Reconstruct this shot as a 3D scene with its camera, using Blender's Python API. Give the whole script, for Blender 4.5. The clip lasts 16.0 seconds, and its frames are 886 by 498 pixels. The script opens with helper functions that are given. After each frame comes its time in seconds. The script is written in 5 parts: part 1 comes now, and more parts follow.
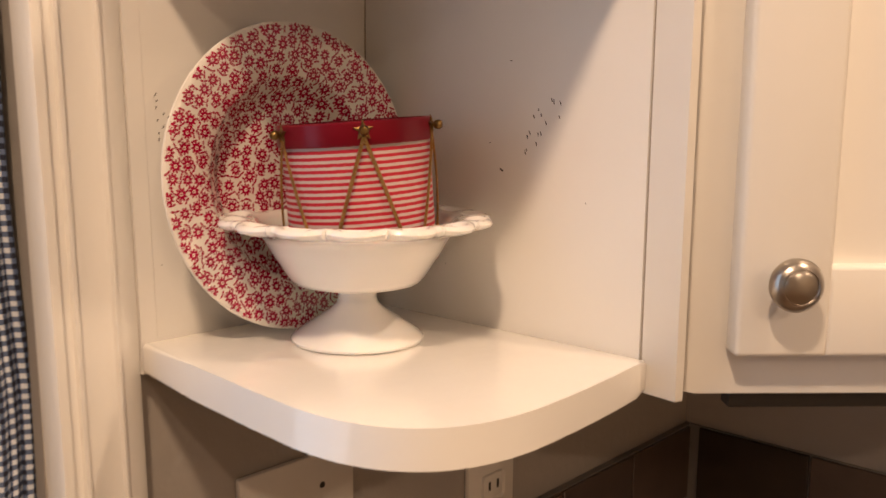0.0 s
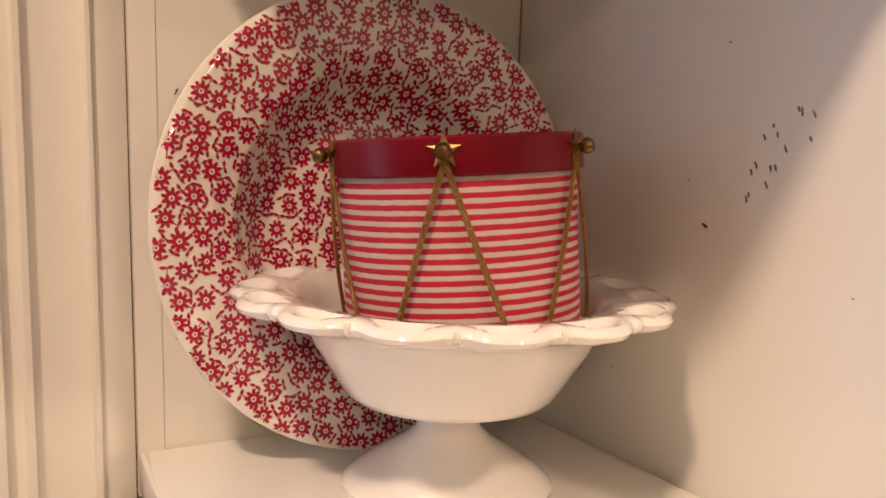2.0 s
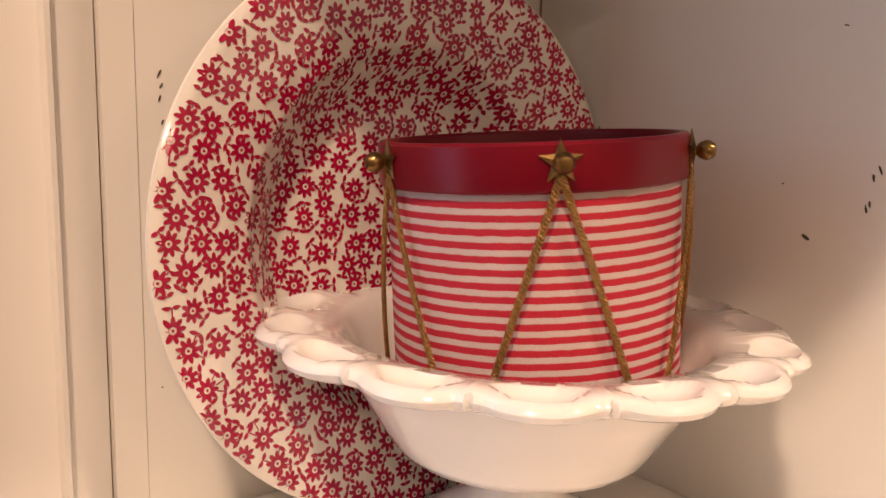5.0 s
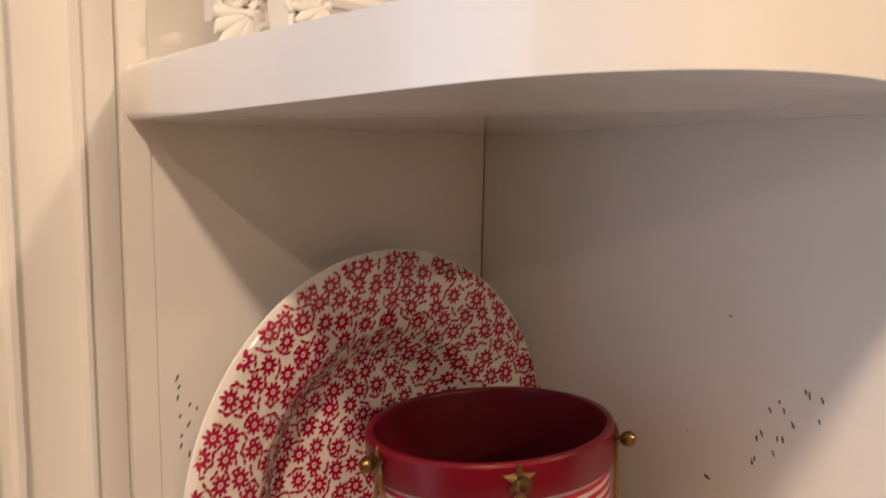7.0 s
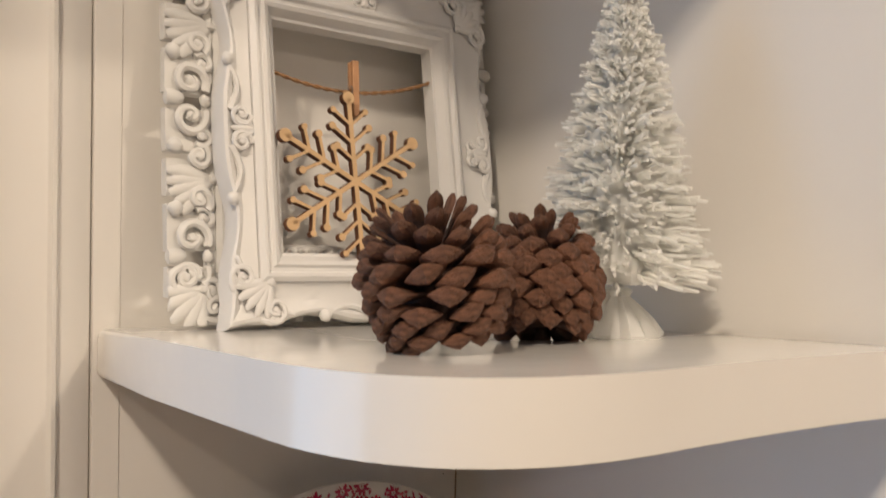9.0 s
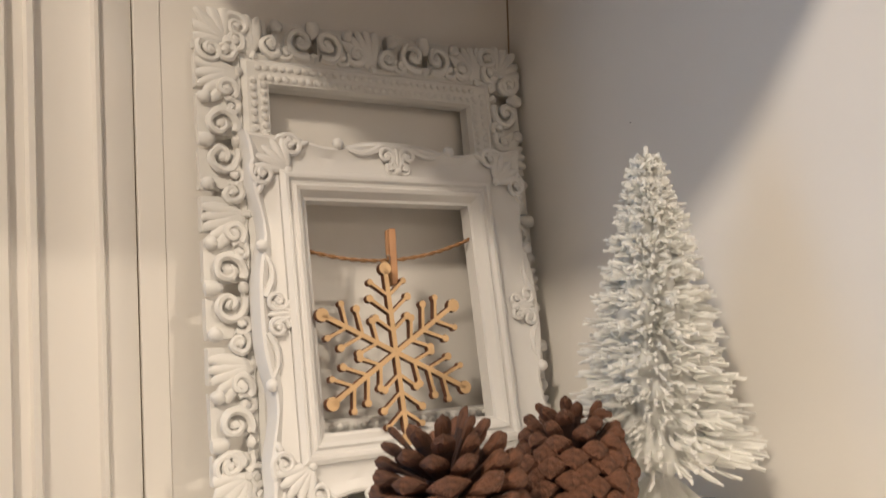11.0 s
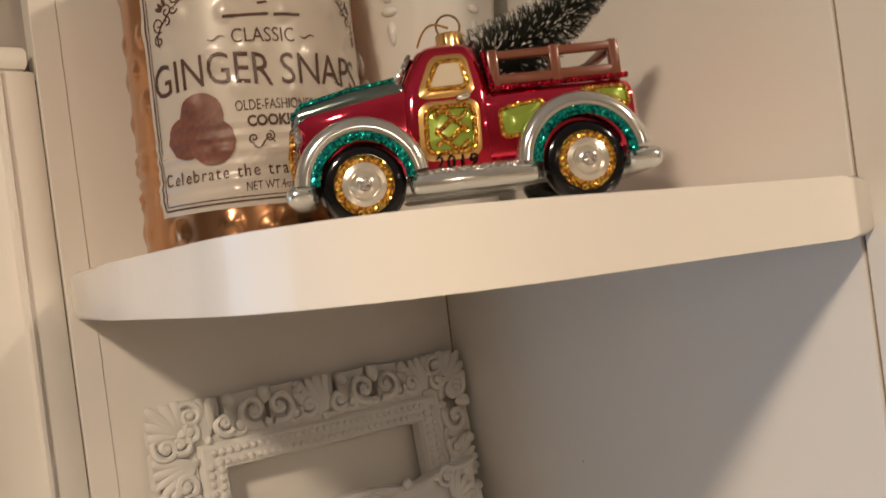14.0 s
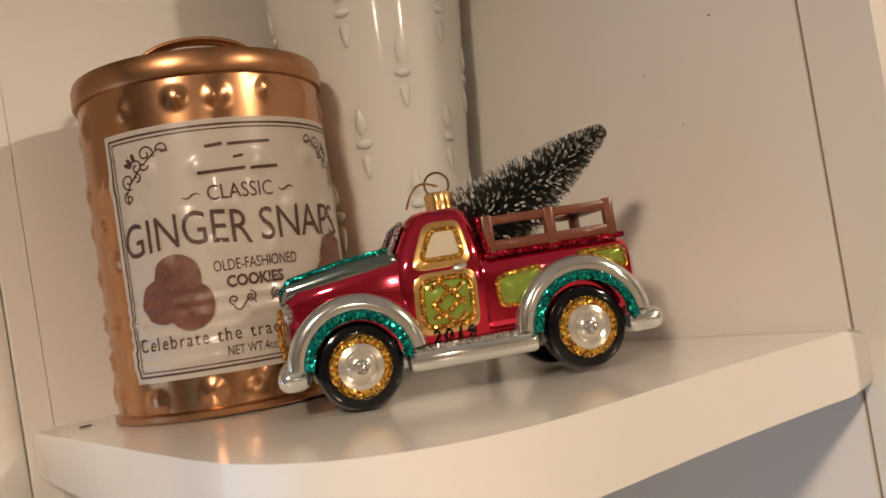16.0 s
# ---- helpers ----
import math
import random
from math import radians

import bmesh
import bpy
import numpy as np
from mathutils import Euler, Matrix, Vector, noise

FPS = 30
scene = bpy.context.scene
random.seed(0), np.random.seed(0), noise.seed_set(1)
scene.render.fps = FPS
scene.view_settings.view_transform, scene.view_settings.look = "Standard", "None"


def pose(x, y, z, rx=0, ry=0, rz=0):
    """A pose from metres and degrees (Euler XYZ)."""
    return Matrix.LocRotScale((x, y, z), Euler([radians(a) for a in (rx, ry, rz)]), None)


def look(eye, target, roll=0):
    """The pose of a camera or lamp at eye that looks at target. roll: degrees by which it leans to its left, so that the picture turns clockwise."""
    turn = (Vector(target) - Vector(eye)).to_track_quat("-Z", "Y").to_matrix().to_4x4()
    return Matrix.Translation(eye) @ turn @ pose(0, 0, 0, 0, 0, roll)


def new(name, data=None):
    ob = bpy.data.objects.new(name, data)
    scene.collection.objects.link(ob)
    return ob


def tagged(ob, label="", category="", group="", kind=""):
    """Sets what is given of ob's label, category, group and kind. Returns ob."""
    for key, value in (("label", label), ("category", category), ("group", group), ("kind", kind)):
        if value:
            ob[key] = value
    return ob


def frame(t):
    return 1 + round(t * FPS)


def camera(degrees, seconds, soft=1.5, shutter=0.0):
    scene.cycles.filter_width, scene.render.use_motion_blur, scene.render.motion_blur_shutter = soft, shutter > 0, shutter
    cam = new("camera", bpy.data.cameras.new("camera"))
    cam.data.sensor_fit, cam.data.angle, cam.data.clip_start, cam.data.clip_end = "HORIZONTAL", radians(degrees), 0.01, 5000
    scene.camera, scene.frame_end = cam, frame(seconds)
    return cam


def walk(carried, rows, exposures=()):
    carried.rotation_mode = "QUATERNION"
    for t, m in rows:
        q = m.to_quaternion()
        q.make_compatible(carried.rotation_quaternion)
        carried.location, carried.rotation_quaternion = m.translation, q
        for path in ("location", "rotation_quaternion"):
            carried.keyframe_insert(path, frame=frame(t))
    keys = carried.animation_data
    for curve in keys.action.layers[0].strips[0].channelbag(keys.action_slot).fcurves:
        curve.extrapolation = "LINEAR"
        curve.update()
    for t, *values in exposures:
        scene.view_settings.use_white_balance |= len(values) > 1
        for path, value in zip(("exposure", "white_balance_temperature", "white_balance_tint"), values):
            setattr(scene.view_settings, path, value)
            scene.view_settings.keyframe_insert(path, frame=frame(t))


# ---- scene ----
cam = camera(53.1, 16.0, shutter=0.4)
PATH = [
    (0, (-0.4935, -0.542, 1.551), (0.9605, 0.799, 1.256), 0.5),
    (0.5, (-0.4245, -0.497, 1.547), (1.0125, 0.87, 1.293), 0.3),
    (1, (-0.3745, -0.47, 1.551), (0.9805, 0.981, 1.309), 0.7),
    (1.5, (-0.3225, -0.43, 1.548), (0.8545, 1.169, 1.313), 1.9),
    (2, (-0.2855, -0.411, 1.546), (0.7175, 1.302, 1.304), 2.0),
    (2.5, (-0.2665, -0.404, 1.545), (0.5985, 1.386, 1.32), 2.0),
    (3, (-0.2595, -0.397, 1.544), (0.4915, 1.445, 1.336), 2.0),
    (3.2, (-0.2575, -0.392, 1.544), (0.4685, 1.46, 1.333), 1.7),
    (5.3, (-0.3265, -0.296, 1.56), (1.0185, 1.15, 1.245), 2.2),
    (5.5, (-0.3375, -0.292, 1.563), (1.0465, 1.12, 1.262), 2.2),
    (6, (-0.3565, -0.299, 1.591), (1.0655, 1.082, 1.321), 2.9),
    (6.5, (-0.3765, -0.321, 1.636), (1.0385, 1.071, 1.39), 2.6),
    (7, (-0.3655, -0.333, 1.661), (1.0425, 1.07, 1.437), 1.2),
    (7.5, (-0.3475, -0.353, 1.684), (1.0525, 1.062, 1.488), 0.0),
    (8, (-0.3395, -0.371, 1.696), (1.0355, 1.075, 1.547), -0.2),
    (8.5, (-0.3335, -0.385, 1.718), (0.9865, 1.115, 1.634), 0.5),
    (9, (-0.3275, -0.404, 1.735), (0.8955, 1.178, 1.717), 1.8),
    (9.2, (-0.3225, -0.412, 1.742), (0.8515, 1.207, 1.743), 2.1),
    (11.3, (-0.2995, -0.425, 1.804), (0.7085, 1.297, 1.931), -2.1),
    (11.5, (-0.3005, -0.429, 1.82), (0.7035, 1.296, 1.949), -2.5),
    (12, (-0.3075, -0.438, 1.859), (0.7035, 1.283, 1.982), -3.8),
    (12.5, (-0.2955, -0.422, 1.892), (0.7795, 1.263, 1.963), -5.1),
    (13, (-0.3065, -0.425, 1.924), (0.8245, 1.224, 1.968), -6.3),
    (13.5, (-0.3165, -0.435, 1.957), (0.8205, 1.209, 1.992), -6.6),
    (14, (-0.3155, -0.431, 1.976), (0.8695, 1.18, 2.019), -6.9),
    (14.5, (-0.3235, -0.433, 1.994), (0.8965, 1.15, 2.054), -7.5),
    (15, (-0.3245, -0.432, 2.008), (0.9105, 1.14, 2.078), -8.3),
    (15.5, (-0.3255, -0.429, 2.019), (0.9235, 1.13, 2.098), -8.8),
    (16, (-0.3195, -0.415, 2.03), (0.9775, 1.105, 2.108), -8.9),
]
EXPOSURES = [(0, -0.26, 7200, 21), (1, -0.46, 6900, 20), (2, -0.27, 6900, 21), (3.2, -0.05, 6900, 22), (5.5, -0.14, 7000, 26), (6.2, -0.12, 6950, 25), (7, -0.34, 6550, 18), (8.4, -0.42, 5950, 14), (9, -0.55, 5750, 10), (11.5, -0.42, 5700, 9), (12, -0.86, 5950, 10), (12.5, -0.36, 6000, 11), (13.3, -0.68, 6100, 11), (14, -0.7, 6200, 11), (16, -0.7, 6150, 12)]
walk(cam, [(t, look(eye, target, roll)) for t, eye, target, roll in PATH], EXPOSURES)

# ---------------------------------------------------------------- light
world = bpy.data.worlds.new("world")
scene.world = world
world.use_nodes = True
wn = world.node_tree
sky = wn.nodes.new("ShaderNodeTexSky")
sky.sky_type = "NISHITA"
sky.sun_disc = False
sky.sun_elevation = radians(30)
sky.sun_rotation = radians(200)
wn.nodes["Background"].inputs[1].default_value = 0.06
wn.links.new(sky.outputs[0], wn.nodes["Background"].inputs[0])


def area_lamp(name, m, energy, size, colour, size_y=None, spread=180):
    d = bpy.data.lights.new(name, "AREA")
    d.spread = radians(spread)
    d.energy, d.color, d.size = energy, colour, size
    d.shape = "RECTANGLE" if size_y else "DISK"
    if size_y:
        d.size_y = size_y
    o = new(name, d)
    o.matrix_world = m
    return o


WARM = (1.0, 0.77, 0.53)
LAMP_A, LAMP_B = (-0.76, -0.59, 2.43), (0.16, -1.00, 2.43)
area_lamp("lamp_light", look(LAMP_A, (-0.72, -0.54, 0.0)), 15.0, 0.11, WARM, None, 165)
area_lamp("lamp_light", look(LAMP_B, (0.08, -0.70, 0.0)), 8.5, 0.07, WARM)
# the two far lamps are unseen, added as warm fill for the shelves
area_lamp("lamp_light", look((-1.15, -2.25, 2.43), (-1.05, -2.1, 0.0)), 17.0, 0.07, WARM, None, 166)
area_lamp("lamp_light", look((0.05, -2.35, 2.43), (0.0, -2.1, 0.0)), 8.0, 0.07, WARM, None, 170)
area_lamp("window_light", pose(-0.77, 0.012, 1.56, -90, 0, 0), 4.4, 0.80, (0.46, 0.71, 1.0), 0.98)
# weak bluish fill in an unseen side window, added for its light
area_lamp("window_light", pose(-2.60, -0.95, 1.55, 90, 0, -90), 0.5, 0.50, (0.45, 0.70, 1.0), 1.05)


# ---------------------------------------------------------------- materials
def material(name, colour, rough=0.5, metal=0.0, vary=0.06, scale=40.0, bump=0.0, bump_scale=200.0, coat=0.0, subsurface=0.0, spec=0.5):
    """A principled surface whose colour wanders at two sizes, with fine relief."""
    m = bpy.data.materials.new(name)
    m.use_nodes = True
    t = m.node_tree
    p = t.nodes["Principled BSDF"]
    p.inputs["Roughness"].default_value = rough
    p.inputs["Metallic"].default_value = metal
    p.inputs["Coat Weight"].default_value = coat
    p.inputs["Coat Roughness"].default_value = 0.08
    p.inputs["Specular IOR Level"].default_value = spec
    if subsurface:
        p.inputs["Subsurface Weight"].default_value = subsurface
        p.inputs["Subsurface Radius"].default_value = (0.006, 0.005, 0.004)
        p.inputs["Subsurface Scale"].default_value = 1.0
    geo = t.nodes.new("ShaderNodeTexCoord")
    n1 = t.nodes.new("ShaderNodeTexNoise")
    n1.inputs["Scale"].default_value = scale
    n1.inputs["Detail"].default_value = 6
    n2 = t.nodes.new("ShaderNodeTexNoise")
    n2.inputs["Scale"].default_value = scale * 0.12
    n2.inputs["Detail"].default_value = 3
    for n in (n1, n2):
        t.links.new(geo.outputs["Object"], n.inputs["Vector"])
    add = t.nodes.new("ShaderNodeMath")
    add.operation = "ADD"
    t.links.new(n1.outputs[0], add.inputs[0])
    t.links.new(n2.outputs[0], add.inputs[1])
    ramp = t.nodes.new("ShaderNodeMapRange")
    ramp.inputs["From Min"].default_value, ramp.inputs["From Max"].default_value = 0.6, 1.4
    ramp.inputs["To Min"].default_value, ramp.inputs["To Max"].default_value = 1 - vary, 1 + vary
    t.links.new(add.outputs[0], ramp.inputs["Value"])
    mul = t.nodes.new("ShaderNodeVectorMath")
    mul.operation = "SCALE"
    mul.inputs[0].default_value = colour
    t.links.new(ramp.outputs[0], mul.inputs["Scale"])
    t.links.new(mul.outputs[0], p.inputs["Base Color"])
    if bump:
        nb = t.nodes.new("ShaderNodeTexNoise")
        nb.inputs["Scale"].default_value = bump_scale
        nb.inputs["Detail"].default_value = 4
        t.links.new(geo.outputs["Object"], nb.inputs["Vector"])
        b = t.nodes.new("ShaderNodeBump")
        b.inputs["Strength"].default_value = bump
        b.inputs["Distance"].default_value = 0.002
        t.links.new(nb.outputs[0], b.inputs["Height"])
        t.links.new(b.outputs[0], p.inputs["Normal"])
    return m


def glitter(name, colours):
    """Coarse glitter: each grain has its own colour and tilt."""
    m = material(name, colours[0], 0.18, 0.8)
    t = m.node_tree
    p = t.nodes["Principled BSDF"]
    geo = t.nodes.new("ShaderNodeTexCoord")
    v = t.nodes.new("ShaderNodeTexVoronoi")
    v.inputs["Scale"].default_value = 1500
    t.links.new(geo.outputs["Object"], v.inputs["Vector"])
    sep = t.nodes.new("ShaderNodeSeparateColor")
    t.links.new(v.outputs["Color"], sep.inputs[0])
    r = t.nodes.new("ShaderNodeValToRGB")
    r.color_ramp.interpolation = "CONSTANT"
    for i, c in enumerate(colours):
        e = r.color_ramp.elements[i] if i < 2 else r.color_ramp.elements.new(i / len(colours))
        e.position = i / len(colours)
        e.color = (*c, 1)
    t.links.new(sep.outputs[0], r.inputs[0])
    t.links.new(r.outputs[0], p.inputs["Base Color"])
    tilt = t.nodes.new("ShaderNodeVectorMath")
    tilt.operation = "MULTIPLY_ADD"
    tilt.inputs[1].default_value = (1.5, 1.5, 1.5)
    tilt.inputs[2].default_value = (-0.75, -0.75, -0.75)
    t.links.new(v.outputs["Color"], tilt.inputs[0])
    face = t.nodes.new("ShaderNodeNewGeometry")
    mixed = t.nodes.new("ShaderNodeVectorMath")
    t.links.new(face.outputs["Normal"], mixed.inputs[0])
    t.links.new(tilt.outputs[0], mixed.inputs[1])
    unit = t.nodes.new("ShaderNodeVectorMath")
    unit.operation = "NORMALIZE"
    t.links.new(mixed.outputs[0], unit.inputs[0])
    t.links.new(unit.outputs[0], p.inputs["Normal"])
    return m


def striped(name, axis, period, share, dark, light, rough, shift=0.0):
    """Woven stripes across one axis of the object, with a cloth weave."""
    m = material(name, dark, rough, bump=0.25, bump_scale=1600)
    t = m.node_tree
    p = t.nodes["Principled BSDF"]
    geo = t.nodes.new("ShaderNodeTexCoord")
    sep = t.nodes.new("ShaderNodeSeparateXYZ")
    t.links.new(geo.outputs["Object"], sep.inputs[0])
    nz = t.nodes.new("ShaderNodeTexNoise")
    nz.inputs["Scale"].default_value = 260
    t.links.new(geo.outputs["Object"], nz.inputs["Vector"])
    wob = t.nodes.new("ShaderNodeMath")
    wob.operation = "MULTIPLY_ADD"
    wob.inputs[1].default_value = 0.0006
    t.links.new(nz.outputs[0], wob.inputs[0])
    t.links.new(sep.outputs[axis], wob.inputs[2])
    div = t.nodes.new("ShaderNodeMath")
    div.operation = "DIVIDE"
    div.inputs[1].default_value = period
    t.links.new(wob.outputs[0], div.inputs[0])
    sh = t.nodes.new("ShaderNodeMath")
    sh.inputs[1].default_value = shift + 20
    t.links.new(div.outputs[0], sh.inputs[0])
    fr = t.nodes.new("ShaderNodeMath")
    fr.operation = "FRACT"
    t.links.new(sh.outputs[0], fr.inputs[0])
    lt = t.nodes.new("ShaderNodeMapRange")
    lt.inputs["From Min"].default_value, lt.inputs["From Max"].default_value = share - 0.04, share + 0.04
    t.links.new(fr.outputs[0], lt.inputs["Value"])
    mix = t.nodes.new("ShaderNodeMix")
    mix.data_type = "RGBA"
    mix.inputs["A"].default_value, mix.inputs["B"].default_value = (*dark, 1), (*light, 1)
    t.links.new(lt.outputs[0], mix.inputs["Factor"])
    t.links.new(mix.outputs["Result"], p.inputs["Base Color"])
    return m


def gingham(name):
    """Woven check from the cloth's own u, v in metres."""
    m = material(name, (0.1, 0.1, 0.2), 0.9, bump=0.3, bump_scale=1500)
    t = m.node_tree
    p = t.nodes["Principled BSDF"]
    uv = t.nodes.new("ShaderNodeUVMap")
    sep = t.nodes.new("ShaderNodeSeparateXYZ")
    t.links.new(uv.outputs[0], sep.inputs[0])
    sums = []
    for k in (0, 1):
        d = t.nodes.new("ShaderNodeMath")
        d.operation = "DIVIDE"
        d.inputs[1].default_value = 0.0068
        t.links.new(sep.outputs[k], d.inputs[0])
        f = t.nodes.new("ShaderNodeMath")
        f.operation = "FRACT"
        t.links.new(d.outputs[0], f.inputs[0])
        g = t.nodes.new("ShaderNodeMath")
        g.operation = "GREATER_THAN"
        g.inputs[1].default_value = 0.5
        t.links.new(f.outputs[0], g.inputs[0])
        sums.append(g)
    a = t.nodes.new("ShaderNodeMath")
    t.links.new(sums[0].outputs[0], a.inputs[0])
    t.links.new(sums[1].outputs[0], a.inputs[1])
    h = t.nodes.new("ShaderNodeMath")
    h.operation = "MULTIPLY"
    h.inputs[1].default_value = 0.5
    t.links.new(a.outputs[0], h.inputs[0])
    r = t.nodes.new("ShaderNodeValToRGB")
    r.color_ramp.interpolation = "CONSTANT"
    r.color_ramp.elements[0].color = (0.012, 0.016, 0.035, 1)
    r.color_ramp.elements[1].position, r.color_ramp.elements[1].color = 0.25, (0.10, 0.14, 0.24, 1)
    e = r.color_ramp.elements.new(0.75)
    e.color = (0.62, 0.66, 0.72, 1)
    t.links.new(h.outputs[0], r.inputs[0])
    t.links.new(r.outputs[0], p.inputs["Base Color"])
    return m


PAINT = material("white_paint", (0.80, 0.775, 0.73), 0.38, vary=0.025, scale=14, bump=0.06, bump_scale=90)
SHELF_PAINT = material("shelf_paint", (0.85, 0.83, 0.79), 0.18, vary=0.025, scale=18, bump=0.08, bump_scale=60, coat=0.5)
WALL_GREY = material("grey_wall", (0.36, 0.33, 0.30), 0.8, vary=0.05, scale=9, bump=0.7, bump_scale=55)
ROOM_WALL = material("room_wall", (0.68, 0.59, 0.47), 0.85, vary=0.04, scale=5, bump=0.3, bump_scale=50)
CEILING = material("ceiling_paint", (0.78, 0.76, 0.72), 0.9, vary=0.02, scale=5, bump=0.3, bump_scale=60)
FLOOR = material("floor_wood", (0.22, 0.14, 0.085), 0.4, vary=0.2, scale=8, bump=0.1)
TILE = material("splash_tile", (0.085, 0.058, 0.046), 0.25, vary=0.15, scale=20, bump=0.05)
GROUT = material("grout", (0.20, 0.18, 0.16), 0.9, bump=0.2)
PLASTIC = material("white_plastic", (0.72, 0.69, 0.64), 0.35, vary=0.02)
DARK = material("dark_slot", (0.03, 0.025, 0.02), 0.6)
CRACK_PALE = material("joint_shade", (0.30, 0.235, 0.175), 0.9)
CRACK = material("joint_dirt", (0.16, 0.11, 0.07), 0.9)
CHIP = material("paint_chip", (0.07, 0.055, 0.04), 0.8)
NICKEL = material("brushed_nickel", (0.42, 0.38, 0.34), 0.28, 1.0, vary=0.1, scale=60, bump=0.05)
MILK = material("milk_glass", (0.82, 0.80, 0.77), 0.06, vary=0.01, scale=20, coat=1.0, subsurface=0.35)
VASE_MILK = material("vase_milk_glass", (0.76, 0.75, 0.71), 0.10, vary=0.015, scale=20, coat=0.5, subsurface=0.3)
GLAZE = material("plate_glaze", (0.80, 0.755, 0.69), 0.12, vary=0.02, scale=30, coat=0.4)
RED_PRINT = material("red_print", (0.38, 0.007, 0.045), 0.14, vary=0.18, scale=300, coat=0.4)
RED_BAND = material("red_lacquer", (0.155, 0.0015, 0.010), 0.30, vary=0.06, scale=30, spec=0.28)
RED_INSIDE = material("red_inside", (0.16, 0.004, 0.012), 0.5, vary=0.06, scale=30)
STRIPE = striped("striped_cloth", 2, 0.00405, 0.53, (0.42, 0.012, 0.030), (0.50, 0.40, 0.38), 0.85)
GOLD = material("gold_cord", (0.40, 0.23, 0.08), 0.32, 0.9, vary=0.3, scale=900, bump=0.7, bump_scale=1500)
BRASS = material("old_brass", (0.24, 0.15, 0.055), 0.3, 1.0, vary=0.2, scale=200)
COPPER = material("copper_tin", (0.52, 0.275, 0.14), 0.22, 1.0, vary=0.06, scale=30, bump=0.03, bump_scale=60)
COPPER_DARK = material("copper_lid", (0.46, 0.24, 0.12), 0.30, 1.0, vary=0.08, scale=30)
LABEL = material("label_paper", (0.51, 0.46, 0.40), 0.3, vary=0.03, scale=40, coat=0.3)
INK = material("label_ink", (0.075, 0.035, 0.025), 0.4, vary=0.05)
COOKIE = material("cookie_print", (0.16, 0.062, 0.042), 0.45, vary=0.45, scale=420)
FRAME_WHITE = material("frame_white", (0.76, 0.75, 0.73), 0.42, vary=0.02, scale=60, bump=0.05, bump_scale=200)
RESIN = material("resin_white", (0.72, 0.71, 0.68), 0.5, vary=0.03, scale=60, bump=0.08, bump_scale=300)
FLAKE_WOOD = material("plywood", (0.62, 0.42, 0.22), 0.6, vary=0.12, scale=120, bump=0.1, bump_scale=400)
BURNT = material("burnt_edge", (0.12, 0.05, 0.025), 0.8, vary=0.2)
PIN_WOOD = material("peg_wood", (0.50, 0.27, 0.13), 0.6, vary=0.15, scale=150)
TWINE = material("jute_twine", (0.34, 0.19, 0.085), 0.9, vary=0.3, scale=700, bump=0.5, bump_scale=1200)
FLOCK = material("white_flock", (0.95, 0.95, 0.93), 0.9, vary=0.03, scale=400, spec=0.2)
CONE_DARK = material("cone_scale", (0.050, 0.020, 0.012), 0.6, vary=0.4, scale=160, bump=0.5, bump_scale=500)
CONE_TIP = material("cone_scale_tip", (0.165, 0.072, 0.038), 0.7, vary=0.75, scale=2.2, bump=1.0, bump_scale=7)
CAR_RED = material("mirrored_red", (0.84, 0.014, 0.070), 0.06, 0.95, vary=0.05, scale=40, coat=1.0)
CAR_SILVER = material("mirrored_silver", (0.70, 0.72, 0.70), 0.13, 0.9, vary=0.08, scale=60, coat=0.4)
CAR_TEAL = material("mirrored_teal", (0.17, 0.22, 0.21), 0.14, 0.85, vary=0.1, scale=50, coat=0.4)
CAR_GREEN = material("lacquer_green", (0.26, 0.36, 0.05), 0.25, 0.5, vary=0.1, scale=60, coat=0.5)
CAR_GOLD = material("lacquer_gold", (0.72, 0.45, 0.16), 0.22, 0.8, vary=0.08, scale=60, coat=0.5)
CAR_PANE = material("frosted_pane", (0.62, 0.55, 0.42), 0.3, 0.2, vary=0.06, scale=60)
CAR_BROWN = material("brown_rack", (0.15, 0.045, 0.022), 0.3, vary=0.2, scale=100, coat=0.4)
TYRE = material("black_tyre", (0.004, 0.004, 0.005), 0.10, vary=0.0, spec=0.35)
HUB = material("hub_silver", (0.66, 0.62, 0.54), 0.2, 0.7, coat=0.4)
GLIT_GOLD = glitter("gold_glitter", [(0.55, 0.28, 0.03), (0.75, 0.42, 0.05), (0.35, 0.16, 0.02), (0.85, 0.60, 0.15), (0.6, 0.2, 0.05)])
GLIT_TEAL = glitter("teal_glitter", [(0.0, 0.16, 0.15), (0.0, 0.30, 0.25), (0.02, 0.42, 0.30), (0.0, 0.10, 0.14)])
GLIT_RED = glitter("red_glitter", [(0.30, 0.0, 0.02), (0.5, 0.02, 0.04), (0.2, 0.0, 0.01)])
GLIT_SILVER = glitter("silver_glitter", [(0.5, 0.48, 0.45), (0.35, 0.32, 0.32), (0.7, 0.68, 0.66)])
NEEDLE = material("dark_needles", (0.035, 0.040, 0.034), 0.6, vary=0.4, scale=300)
SNOW = material("snow_tips", (0.70, 0.69, 0.66), 0.8)
CHECK = gingham("blue_gingham")
GLASS = material("pane_glass", (0.9, 0.95, 1.0), 0.02)
GLASS.node_tree.nodes["Principled BSDF"].inputs["Transmission Weight"].default_value = 1.0
GLOW = bpy.data.materials.new("lamp_glow")
GLOW.use_nodes = True
GLOW.node_tree.nodes["Principled BSDF"].inputs["Emission Color"].default_value = (*WARM, 1)
GLOW.node_tree.nodes["Principled BSDF"].inputs["Emission Strength"].default_value = 6.0


